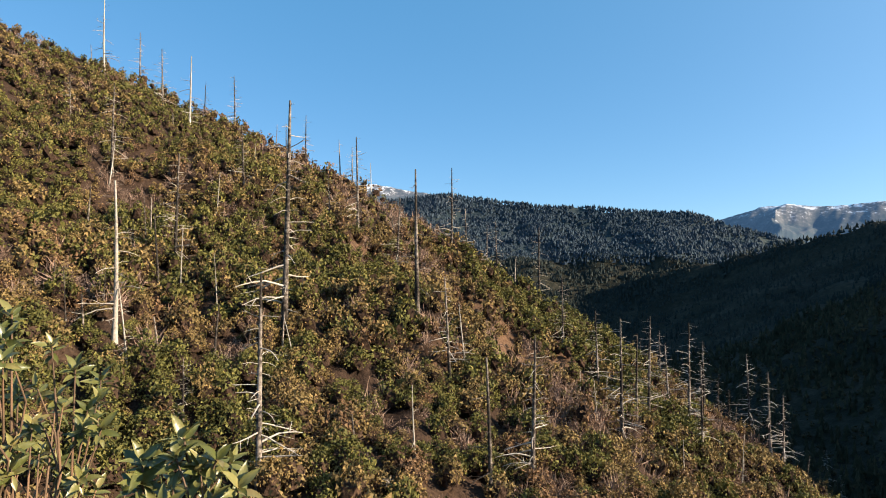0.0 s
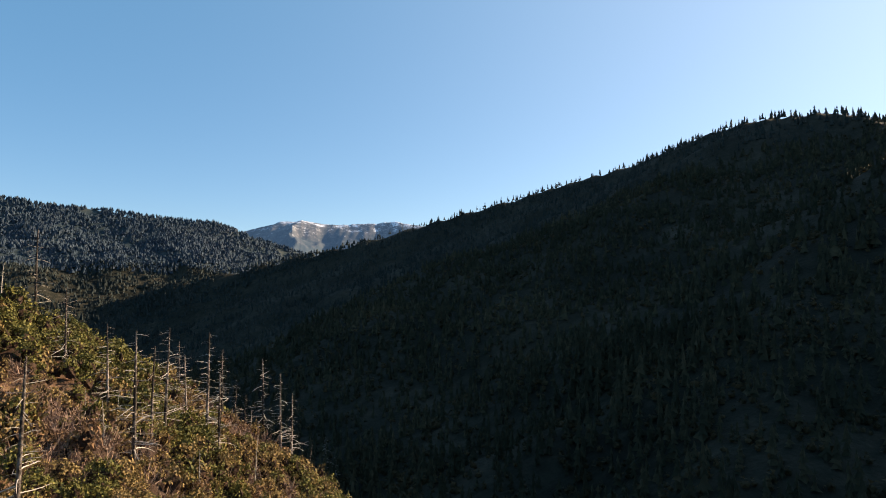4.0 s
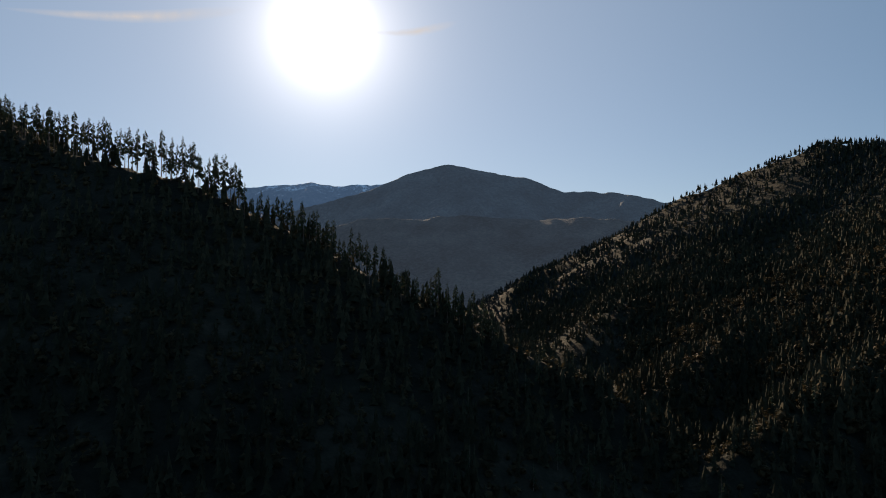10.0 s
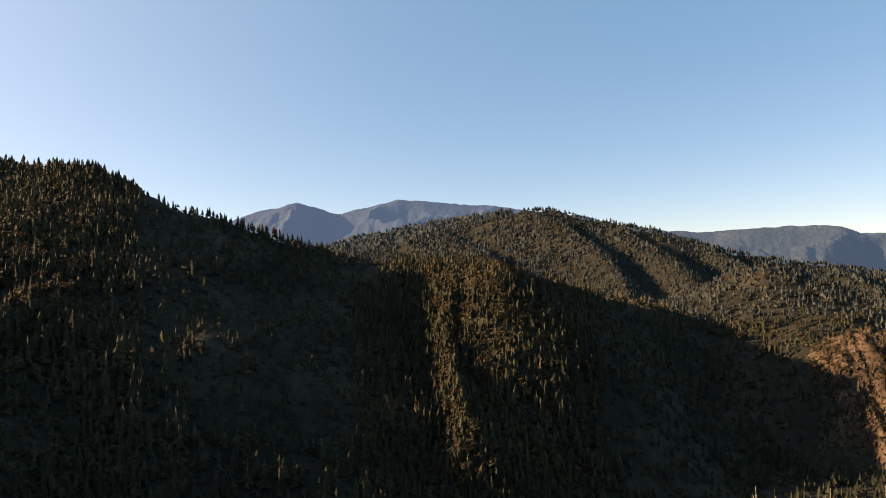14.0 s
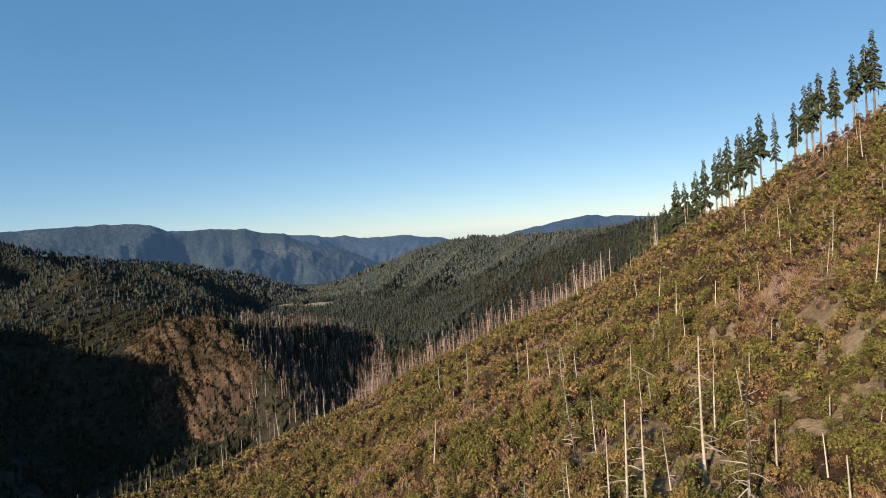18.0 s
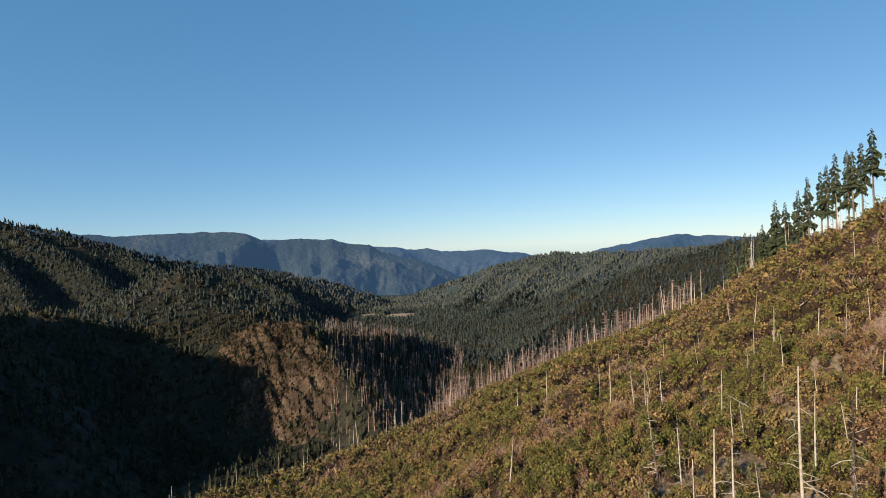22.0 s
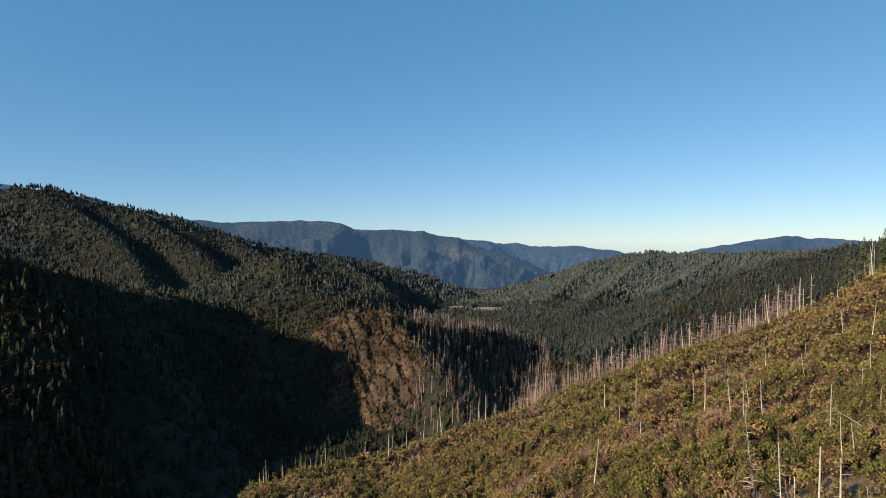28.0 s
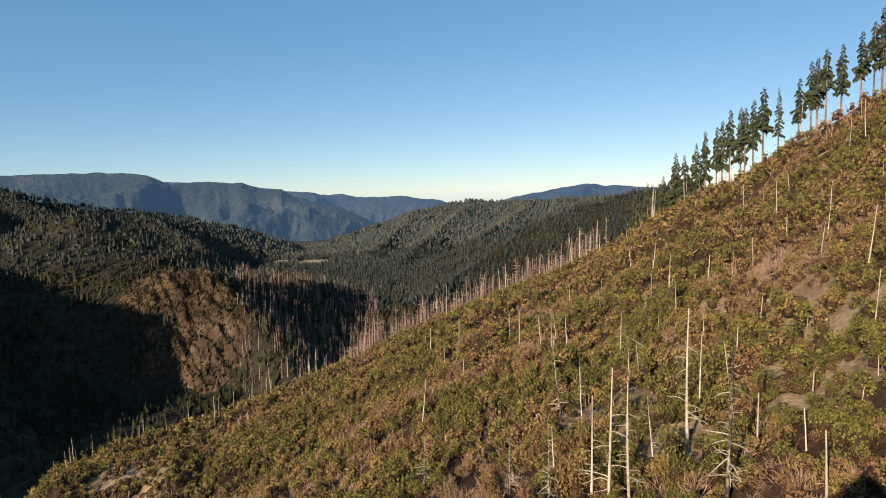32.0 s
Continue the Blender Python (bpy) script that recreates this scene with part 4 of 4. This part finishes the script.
# smaller snags and leaning or fallen trunks scattered over the west spur
for k in range(62):
    az, d = pick.uniform(-114, -71), 60 + 190 * pick.random() ** 0.8
    p = Vector((d * math.sin(radians(az)), d * math.cos(radians(az)), 0))
    p.z = at(p.x, p.y)
    leaning = pick.uniform(35, 70) if k % 7 == 0 else pick.gauss(0, 4)
    key = pick.choice(("pole", "stub", "pale", "pole", "dark_pole"))
    place(ROOTS, key, p, pick.uniform(2.5, 5) if key == "stub" else pick.uniform(5, 11), pick.uniform(0, 360), (leaning, pick.gauss(0, 4)), "bleached dead trees on the west spur", 0.8)
for k in range(35):
    az, d = pick.uniform(-33, 28), 55 + 95 * pick.random()
    p = Vector((d * math.sin(radians(az)), d * math.cos(radians(az)), 0))
    p.z = at(p.x, p.y)
    leaning = pick.uniform(35, 65) if k % 6 == 0 else pick.gauss(0, 4)
    key = pick.choice(("pole", "dark_stub", "pale", "dark_pole"))
    place(ROOTS, key, p, pick.uniform(2.5, 5) if key == "dark_stub" else pick.uniform(5, 10), pick.uniform(0, 360), (leaning, pick.gauss(0, 4)), "burnt dead trees on the east spur", 0.8)
for k in range(11):
    az, d = pick.uniform(-101, -84), pick.uniform(62, 150)
    p = Vector((d * math.sin(radians(az)), d * math.cos(radians(az)), 0))
    p.z = at(p.x, p.y)
    key = pick.choice(("pole", "pale", "branched", "pale"))
    place(ROOTS, key, p, pick.uniform(5, 12), pick.uniform(0, 360), (pick.gauss(0, 7), pick.gauss(0, 7)), "bleached dead trees on the west spur", 0.75)
# pale dead trees in a row along the brow of the west spur
for k in range(105):
    az = 215.5 + 58 * (k + pick.random()) / 105 + 0.9 * math.sin(k * 0.9) + pick.gauss(0, 0.5)
    brow = np.interp(az, [p[0] for p in HOME_WEST], [p[2] for p in HOME_WEST])
    d = brow + pick.uniform(-16, 26)
    p = Vector((d * math.sin(radians(az)), d * math.cos(radians(az)), 0))
    p.z = at(p.x, p.y)
    place(ROOTS, pick.choice(("crest", "crest_thin", "crest_thin")), p, (4 + 13 * pick.random() ** 1.6) * (1.35 if 249 < az < 264 else 0.95), pick.uniform(0, 360), (pick.gauss(0, 2), pick.gauss(0, 2)), "bleached dead trees along the brow")


# ---- live conifers ----
def bough_blades(tall, low, wide, count, seed, taper=0.8):
    """The crown: drooping boughs in whorls, each a ragged pair of needle sprays."""
    g = random.Random(seed)
    v, f = [], []
    for k in range(count):
        s = (k + g.random()) / count
        z = tall * (low + (1 - low) * s)
        size = (wide * (1 - s) ** taper * (0.55 + 0.6 * abs(math.sin(z * 0.9 + seed))) + 0.3) * g.uniform(0.45, 1.25)
        a = g.uniform(0, 6.2832)
        u, w = Vector((math.cos(a), math.sin(a), 0)), Vector((-math.sin(a), math.cos(a), 0))
        droop = g.uniform(0.1, 0.45)
        o = Vector((0, 0, z))
        for side in (-1, 1):
            pts = [o, o + u * size * 0.4 + w * side * size * 0.2 - Vector((0, 0, size * droop * 0.45)), o + u * size * 0.75 + w * side * size * g.uniform(0.1, 0.26) - Vector((0, 0, size * droop * 0.9)),
                   o + u * size - Vector((0, 0, size * droop)), o + u * size * 0.5 + Vector((0, 0, size * 0.06))]
            i = len(v)
            v += [tuple(p) for p in pts]
            f += [(i, i + 1, i + 4), (i + 1, i + 2, i + 4), (i + 2, i + 3, i + 4)]
        i = len(v)
        v += [tuple(o + u * size * 0.25), tuple(o + u * size * 0.8 - Vector((0, 0, size * (droop + 0.28)))), tuple(o + u * size * 0.95 - Vector((0, 0, size * droop * 0.8)))]
        f.append((i, i + 1, i + 2))
    return v, f


def conifer(tall, low, wide, count, seed, taper=0.8):
    root = new("conifer_tree")
    g = random.Random(seed)
    sway = Vector((g.gauss(0, 0.008), g.gauss(0, 0.008), 0))
    path = [sway * (tall * s) + Vector((0, 0, -0.8 + (tall + 0.6) * s)) for s in (0, 0.1, 0.35, 0.7, 1)]
    part("trunk", tube_mesh("trunk", path, [tall * q for q in (0.017, 0.0135, 0.0115, 0.007, 0.001)], BARK, 7), root, "pale grey-brown bare trunk")
    v, f = bough_blades(tall, low, wide, count, seed, taper)
    part("crown", mesh_of("crown", v, f, NEEDLES), root, "dark green needled crown")
    for k in range(5):
        z = tall * g.uniform(low * 0.5, low)
        size = g.uniform(0.8, 1.8)
        part("dead_branch", g.choice(DEAD_LIMBS["dark"]), root, m=Matrix.Translation((0, 0, z)) @ pose(0, 0, 0, 0, g.uniform(0, 25), g.uniform(0, 360)) @ Matrix.Diagonal((size, size, size, 1)))
    return root


PINES = {"tall_pine": conifer(18, 0.45, 1.75, 190, 61, 0.7), "full_pine": conifer(18, 0.34, 1.9, 220, 62), "slim_pine": conifer(18, 0.3, 1.3, 170, 63), "broad_fir": conifer(18, 0.08, 3.4, 230, 64), "high_pine": conifer(18, 0.55, 1.75, 150, 65, 0.65),
         "row_pine": conifer(18, 0.42, 2.2, 110, 66, 0.45), "row_fir": conifer(18, 0.25, 2.3, 120, 67, 0.6), "canyon_fir": conifer(18, 0.06, 3.3, 100, 68), "canyon_pine": conifer(18, 0.25, 2.4, 90, 69)}
LABELS.update({"tall_pine": "tall dark conifer with a long bare trunk", "full_pine": "dark green conifer with a full crown", "slim_pine": "slim sparse conifer on the crest",
               "broad_fir": "dark fir with boughs down to the ground", "high_pine": "tall conifer with a short high crown", "row_pine": "tall dark conifer against the low sun",
               "row_fir": "dark pointed conifer on the sunward crest", "canyon_fir": "dark fir on the steep canyon side", "canyon_pine": "slender conifer on the steep canyon side"})
PINES_WEST = [(-74.9, 7.0, 12.5), (-76.2, 6.5, 10.9), (-77.4, 5.6, 10.2), (-78.4, 5.2, 10.0), (-79.4, 4.7, 9.2), (-80.2, 3.8, 8.0), (-81.6, 3.9, 7.5), (-82.7, 2.2, 7.6), (-84.0, 1.9, 6.1),
              (-84.3, 1.6, 6.2), (-85.1, 1.1, 6.0), (-86.1, 0.5, 4.7), (-87.0, 0.0, 4.4), (-87.7, -0.2, 3.4), (-89.3, -0.9, 2.7), (-88.6, -0.6, 2.5), (-79.0, 4.9, 9.4), (-75.4, 6.6, 11.5),
              (-85.7, 0.8, 5.2), (-83.4, 2.0, 6.6), (-90.3, -1.6, 0.8), (-91.6, -2.4, 0.2), (-92.6, -3.0, -0.8)]
for az, foot, tip in PINES_WEST:
    brow = float(np.interp(az + 360, [p[0] for p in HOME_WEST], [p[2] for p in HOME_WEST])) + pick.uniform(1, 9)
    p = Vector((brow * math.sin(radians(az)), brow * math.cos(radians(az)), 0))
    p.z = at(p.x, p.y)
    tall = brow * math.tan(radians(tip)) - p.z
    key = pick.choice(("tall_pine", "high_pine", "full_pine", "tall_pine"))
    if az == -81.6:
        key = "slim_pine"
    if az < -87:
        key = "broad_fir"
    place(PINES, key, p, tall, pick.uniform(0, 360), group="conifers along the crest of the west spur")
    if az > -87:
        for q in range(2):
            a2 = az + pick.uniform(-0.9, 0.9)
            d2 = brow + pick.uniform(-4, 10)
            p = Vector((d2 * math.sin(radians(a2)), d2 * math.cos(radians(a2)), 0))
            p.z = at(p.x, p.y)
            place(ROOTS, "pole", p, pick.uniform(6, 17), pick.uniform(0, 360), (pick.gauss(0, 1), pick.gauss(0, 1)), "bleached dead trees on the west spur")
# a row of tall conifers on the crest against the sun
for k in range(130):
    az = 78.5 + 42 * ((k + pick.random()) / 130) ** 1.15
    crest = [p for p in TREE_ROW_SPUR]
    d = float(np.interp(az, [p[0] for p in crest], [p[2] for p in crest])) + pick.uniform(-14, 10)
    p = Vector((d * math.sin(radians(az)), d * math.cos(radians(az)), 0))
    p.z = at(p.x, p.y)
    tall = pick.uniform(30, 44) if az < 98 else pick.uniform(18, 36)
    place(PINES, pick.choice(("row_pine", "row_fir", "row_pine", "row_fir")), p, tall, pick.uniform(0, 360), group="conifers along the sunward crest", slim=0.9)


# ---- boulders and outcrops ----
def outcrop(seed, wide):
    """A crag of broken rock: a lumpy, split block."""
    bm = bmesh.new()
    bmesh.ops.create_icosphere(bm, subdivisions=3, radius=1)
    g = random.Random(seed)
    cuts = [Vector((g.gauss(0, 1), g.gauss(0, 1), g.gauss(0, 0.7))).normalized() for _ in range(9)]
    for vtx in bm.verts:
        d = vtx.co.normalized()
        r = 1.0
        for c in cuts:
            k = d.dot(c)
            if k > 0.45:
                r = min(r, 0.62 / k + 0.05)
        r += 0.16 * noise.noise(d * 2.3 + Vector((seed, 0, 0))) + 0.07 * noise.noise(d * 6)
        vtx.co = Vector((d.x * r * wide, d.y * r * wide * 0.8, d.z * r * wide * 0.62))
    me = bpy.data.meshes.new("rock_outcrop")
    bm.to_mesh(me)
    bm.free()
    me.materials.append(CLIFF_ROCK)
    return me


CRAGS = [outcrop(70 + k, 1.0) for k in range(5)]
for k, (az, el, size) in enumerate(BARE):
    spot = stand(az, el)
    for q in range(3):
        ob = new("rock_outcrop", CRAGS[(k + q) % 5])
        s = size * (0.26, 0.17, 0.12)[q] * pick.uniform(0.8, 1.2)
        x, y = spot.x + pick.uniform(-0.6, 0.6) * size * (q > 0), spot.y + pick.uniform(-0.6, 0.6) * size * (q > 0)
        ob.matrix_basis = Matrix.Translation((x, y, at(x, y) + s * 0.1)) @ pose(0, 0, 0, pick.uniform(-15, 15), pick.uniform(-15, 15), pick.uniform(0, 360)) @ Matrix.Diagonal((s, s, s, 1))
        tagged(ob, "weathered brown rock outcrop in bare earth", "rock", "rock outcrops on the hillside")


# single conifers on the canyon side below the viewer
for k in range(170):
    az, d = pick.uniform(118, 216), pick.uniform(310, 540)
    p = Vector((d * math.sin(radians(az)), d * math.cos(radians(az)), 0))
    p.z = at(p.x, p.y)
    place(PINES, pick.choice(("canyon_fir", "canyon_pine", "canyon_fir")), p, pick.uniform(11, 27), pick.uniform(0, 360), group="conifers in the canyon", slim=0.8)


# ---- the valley meadow ----
def build_meadow():
    c = bearing(238.4, 0, 2290)
    i, j = np.meshgrid(np.linspace(-1, 1, 60), np.linspace(-1, 1, 60), indexing="ij")
    x, y = c.x + i * 210, c.y + j * 210
    z = height(x, y) + 0.8
    inside = in_meadow(x, y)
    f = sheet(60, 60)
    f = f[inside.ravel()[f].all(1)]
    me = mesh_of("meadow", np.stack([x, y, z], -1).reshape(-1, 3), f, GRASS, True)
    return tagged(new("meadow", me), "dry tan grass meadow on the valley floor", "meadow", kind="structure")


GRASS = material("dry_grass", [(0, 0.15, 0.115, 0.075), (0.5, 0.25, 0.2, 0.14), (1, 0.36, 0.3, 0.22)], 0.05, 0.95, coarse=0.01)
build_meadow()


# ---- the crumbling scarp ----
def build_scarp():
    c, a = bearing(227.4, 0, 915), radians(227.4)
    i, j = np.meshgrid(np.linspace(-1, 1, 130), np.linspace(-1, 1, 110), indexing="ij")
    along, across = i * 150, j * 110
    x = c.x + along * math.sin(a) + across * math.cos(a)
    y = c.y + along * math.cos(a) - across * math.sin(a)
    k = on_cliff(x, y)
    z = height(x, y) + scarp_lift(x, y)
    f = sheet(130, 110)
    f = f[(k.ravel()[f] > 0.02).any(1)]
    me = mesh_of("cliff", np.stack([x, y, z], -1).reshape(-1, 3), f, CLIFF_ROCK, False)
    return tagged(new("cliff", me), "crumbling brown rock scarp with gullies and ribs", "cliff", kind="structure")


build_scarp()
a = radians(227.4)
c = bearing(227.4, 0, 915)
along, across = rng.uniform(-150, 150, 9000), rng.uniform(-110, 110, 9000)
x, y = c.x + along * math.sin(a) + across * math.cos(a), c.y + along * math.cos(a) - across * math.sin(a)
keep = (on_cliff(x, y) > 0.05) & (fractal(x, y, 34, 3, 19) + 0.004 * along + 0.25 * (1 - on_cliff(x, y)) > -0.16 + rng.normal(0, 0.14, len(x)))
wide = rng.uniform(2, 5.5, len(x))
scatter("cliff_shrubs", FOREST_OAK, [bush(14, 0.16, 380 + k, 2, 4) for k in range(5)], np.stack([x, y, height(x, y) + np.maximum(scarp_lift(x, y), 0) - 0.4], -1)[keep], np.stack([wide, wide * 0.9], -1)[keep], "dark brown-green scrub clinging to the scarp", "scrub")


# ---- burnt stands behind the brow and on the cliff ridge ----
def burnt_pole(seed):
    """A thin dead trunk a metre high with some twigs left."""
    g = np.random.default_rng(seed)
    v, f = [], []
    a = np.arange(3) * 2.094
    for z, r in ((0, 0.013), (1, 0.003)):
        v += [(r * math.cos(q), r * math.sin(q), z) for q in a]
    f += [(0, 1, 4), (0, 4, 3), (1, 2, 5), (1, 5, 4), (2, 0, 3), (2, 3, 5)]
    for k in range(14):
        z, q, r = g.uniform(0.25, 0.97), g.uniform(0, 6.283), g.uniform(0.04, 0.13)
        i = len(v)
        v += [(0, 0, z), (0, 0, z + 0.012), (r * math.cos(q), r * math.sin(q), z + g.uniform(-0.04, 0.02))]
        f.append((i, i + 1, i + 2))
    return np.array(v), np.array(f)


poles = [burnt_pole(500 + k) for k in range(5)]
x, y = polar(7000, 241, 264, 340, 600)
z = height(x, y)
brow = np.interp((np.degrees(np.arctan2(x, y)) + 360) % 360, [p[0] for p in HOME_WEST], [p[2] for p in HOME_WEST])
keep = (np.hypot(x, y) > brow + 3) & (np.hypot(x, y) < brow + 120)
tip = rng.uniform(8, 24, len(x))
scatter("burnt_stand", DEAD_STAND, poles, np.stack([x, y, z - 0.4], -1)[keep], np.stack([tip * 1.5, tip], -1)[keep], "pinkish-brown stand of dead trees behind the brow", "dead trees", 0.03)
x, y = polar(1300, 231.5, 244, 760, 1400)
z = height(x, y)
keep = on_cliff(x, y) < 0.3
tip = rng.uniform(14, 28, len(x))
scatter("burnt_stand", DEAD_STAND, poles, np.stack([x, y, z - 0.4], -1)[keep], np.stack([tip * 1.5, tip], -1)[keep], "pale dead trunks on the shaded cliff ridge", "dead trees", 0.02)


# ---- broad-leaved saplings beside the viewer ----
def leaf_mesh(seed):
    """A leathery leaf 10 cm long, folded at the midrib and curved."""
    g = random.Random(seed)
    v, f = [], []
    curl = g.uniform(0.05, 0.22)
    for k in range(6):
        s = k / 5
        w = 0.0165 * math.sin(math.pi * min(1, 0.06 + 0.94 * s) ** 0.85) + 0.001
        z = -curl * 0.1 * s * s + 0.012 * math.sin(2.2 * s)
        v += [(0.1 * s, -w, z + 0.006), (0.1 * s, 0, z), (0.1 * s, w, z + 0.006)]
    for k in range(5):
        a = 3 * k
        f += [(a, a + 3, a + 4, a + 1), (a + 1, a + 4, a + 5, a + 2)]
    return mesh_of("leaf", v, f, LEATHERY, True)


LEATHERY = material("leathery_leaf", [(0, 0.035, 0.045, 0.013), (0.4, 0.1, 0.108, 0.03), (0.75, 0.22, 0.2, 0.07), (1, 0.36, 0.25, 0.11)], 9.0, 0.32, 0.15, 60.0, island=0.8, coarse=2.0, translucent=0.25, kind="object", gloss=0.5)
REDDISH = material("young_stem", [(0, 0.06, 0.04, 0.028), (0.5, 0.13, 0.085, 0.055), (1, 0.25, 0.14, 0.08)], 12.0, 0.6, 0.2, 40.0, coarse=1.5)
LEAVES = [leaf_mesh(600 + k) for k in range(6)]


def sapling(tips, foot, size, label):
    """A sapling with a forked stem; every twig ends in a whorl of leaves."""
    root = new("broadleaf_sapling")
    base = Vector((foot.x, foot.y, at(foot.x, foot.y) - 0.1))
    fork = base.lerp(sum(tips, Vector()) / len(tips), 0.8)
    part("stem", tube_mesh("stem", [base, base.lerp(fork, 0.5) + Vector((0.06, -0.04, 0)), fork], (0.035, 0.027, 0.018), REDDISH, 7), root)
    limb = fork
    for k, tip in enumerate(tips):
        start = fork if k % 3 == 0 else limb
        mid = start.lerp(tip, 0.55) + Vector((pick.uniform(-0.08, 0.08), pick.uniform(-0.05, 0.05), pick.uniform(-0.06, 0.0)))
        if k % 3 == 0:
            limb = mid
        thick = (0.007, 0.005, 0.0028) if k % 3 == 0 else (0.0042, 0.0034, 0.0024)
        part("twig", tube_mesh("twig", [start, mid, tip], thick, REDDISH, 5), root)
        out = ((tip - mid).normalized() + Vector((0.3, -0.55, 0.15))).normalized()
        turn = out.to_track_quat("Z", "Y").to_matrix().to_4x4()
        for k in range(13):
            s = size * pick.uniform(0.7, 1.2) * (0.7 if k > 8 else 1)
            m = Matrix.Translation(tip - out * (0.006 * k * size)) @ turn @ pose(0, 0, 0, 0, 0, 137.5 * k + pick.uniform(-20, 20)) @ pose(0, 0, 0, pick.uniform(-30, 30), (-48 + 7.0 * k) + pick.uniform(-14, 14), 0)
            part("leaf", pick.choice(LEAVES), root, m=m @ Matrix.Diagonal((s, s, s, 1)))
    return tagged(root, label, "sapling", "saplings beside the viewpoint")


def tufted(tips, dist, more):
    """Twig tips about the given bearings, with some more close by."""
    out = []
    for k, (az, el) in enumerate(tips):
        d = dist + 0.12 * dist * math.sin(3 * k)
        for q in range(more):
            out.append(eye0 + bearing(az + (q > 0) * pick.uniform(-2.4, 2.4), el - (q > 0) * pick.uniform(0.3, 3.2), d + (q > 0) * pick.uniform(-0.2, 0.25)))
    return out


eye0 = Vector((0, 0.25, 0))
LEFT_TIPS = [(-34.7, -3.2), (-32.1, -5.7), (-30.5, -7.7), (-34.2, -9.2), (-29.6, -10.9), (-33.3, -11.6), (-34.5, -12.8), (-32.8, -13.6), (-30.0, -15.9), (-28.9, -16.9), (-35.2, -6.7), (-31.7, -9.6)]
BIG_TIPS = [(-22.5, -13.8), (-25.6, -15.1), (-19.8, -15.7), (-23.2, -17.3), (-18.0, -18.1), (-21.6, -16.3)]
sapling(tufted(LEFT_TIPS, 2.6, 3), bearing(-36, 0, 3.0), 0.64, "leafy green sapling with glossy sunlit leaves")
sapling(tufted(BIG_TIPS, 1.75, 3), bearing(-23, 0, 2.0), 0.68, "sapling top with large pale-edged evergreen leaves")


# ---- a wisp of cirrus by the sun ----
def wisp():
    m = bpy.data.materials.new("cirrus")
    m.use_nodes = True
    n, l = m.node_tree.nodes, m.node_tree.links
    n.remove(n["Principled BSDF"])
    tc, tex, ramp = n.new("ShaderNodeTexCoord"), n.new("ShaderNodeTexNoise"), n.new("ShaderNodeValToRGB")
    tex.inputs["Scale"].default_value, tex.inputs["Detail"].default_value = 0.012, 6
    grad = n.new("ShaderNodeTexGradient")
    grad.gradient_type = "SPHERICAL"
    map_ = n.new("ShaderNodeMapping")
    map_.inputs["Location"].default_value, map_.inputs["Scale"].default_value = (-1, -1, 0), (2, 2, 0)
    l.new(tc.outputs["UV"], map_.inputs["Vector"])
    l.new(map_.outputs[0], grad.inputs["Vector"])
    l.new(tc.outputs["Object"], tex.inputs["Vector"])
    mul = n.new("ShaderNodeMath")
    mul.operation = "MULTIPLY"
    ramp.color_ramp.elements[0].position, ramp.color_ramp.elements[1].position = 0.0, 0.8
    l.new(grad.outputs["Fac"], mul.inputs[0])
    l.new(tex.outputs[0], mul.inputs[1])
    l.new(mul.outputs[0], ramp.inputs[0])
    tr, glow, mix = n.new("ShaderNodeBsdfTransparent"), n.new("ShaderNodeEmission"), n.new("ShaderNodeMixShader")
    # the cloud's sunlit white is emitted by the sheet, not caught from the sun
    glow.inputs["Color"].default_value, glow.inputs["Strength"].default_value = (1.0, 0.98, 0.95, 1), 0.55
    l.new(ramp.outputs[0], mix.inputs[0])
    l.new(tr.outputs[0], mix.inputs[1])
    l.new(glow.outputs[0], mix.inputs[2])
    l.new(mix.outputs[0], n["Material Output"].inputs[0])
    ob = None
    for k, (az0, el0, az1, el1, wide) in enumerate(((79.5, 18.6, 98.0, 21.6, 0.6), (108.5, 20.6, 117.0, 21.6, 0.45))):
        v, f = [], []
        for i in range(13):
            s = i / 12
            az, el = az0 + (az1 - az0) * s, el0 + (el1 - el0) * s - 0.35 * math.sin(math.pi * s)
            for q in (-1, 0, 1):
                p = bearing(az, el + q * wide * (0.4 + 0.9 * s), 4300)
                v.append((p.x, p.y, p.z))
        f = sheet(13, 3)
        me = mesh_of("cirrus_cloud", v, f, m, True)
        uv = me.uv_layers.new(name="UVMap")
        grid = [((i // 3) / 12, (i % 3) / 2) for i in range(39)]
        for loop in me.loops:
            uv.data[loop.index].uv = grid[loop.vertex_index]
        ob = tagged(new("cirrus_cloud", me), "thin white streak of cirrus cloud near the sun", "cloud", kind="structure")
        ob.visible_shadow = False
    return ob


wisp()
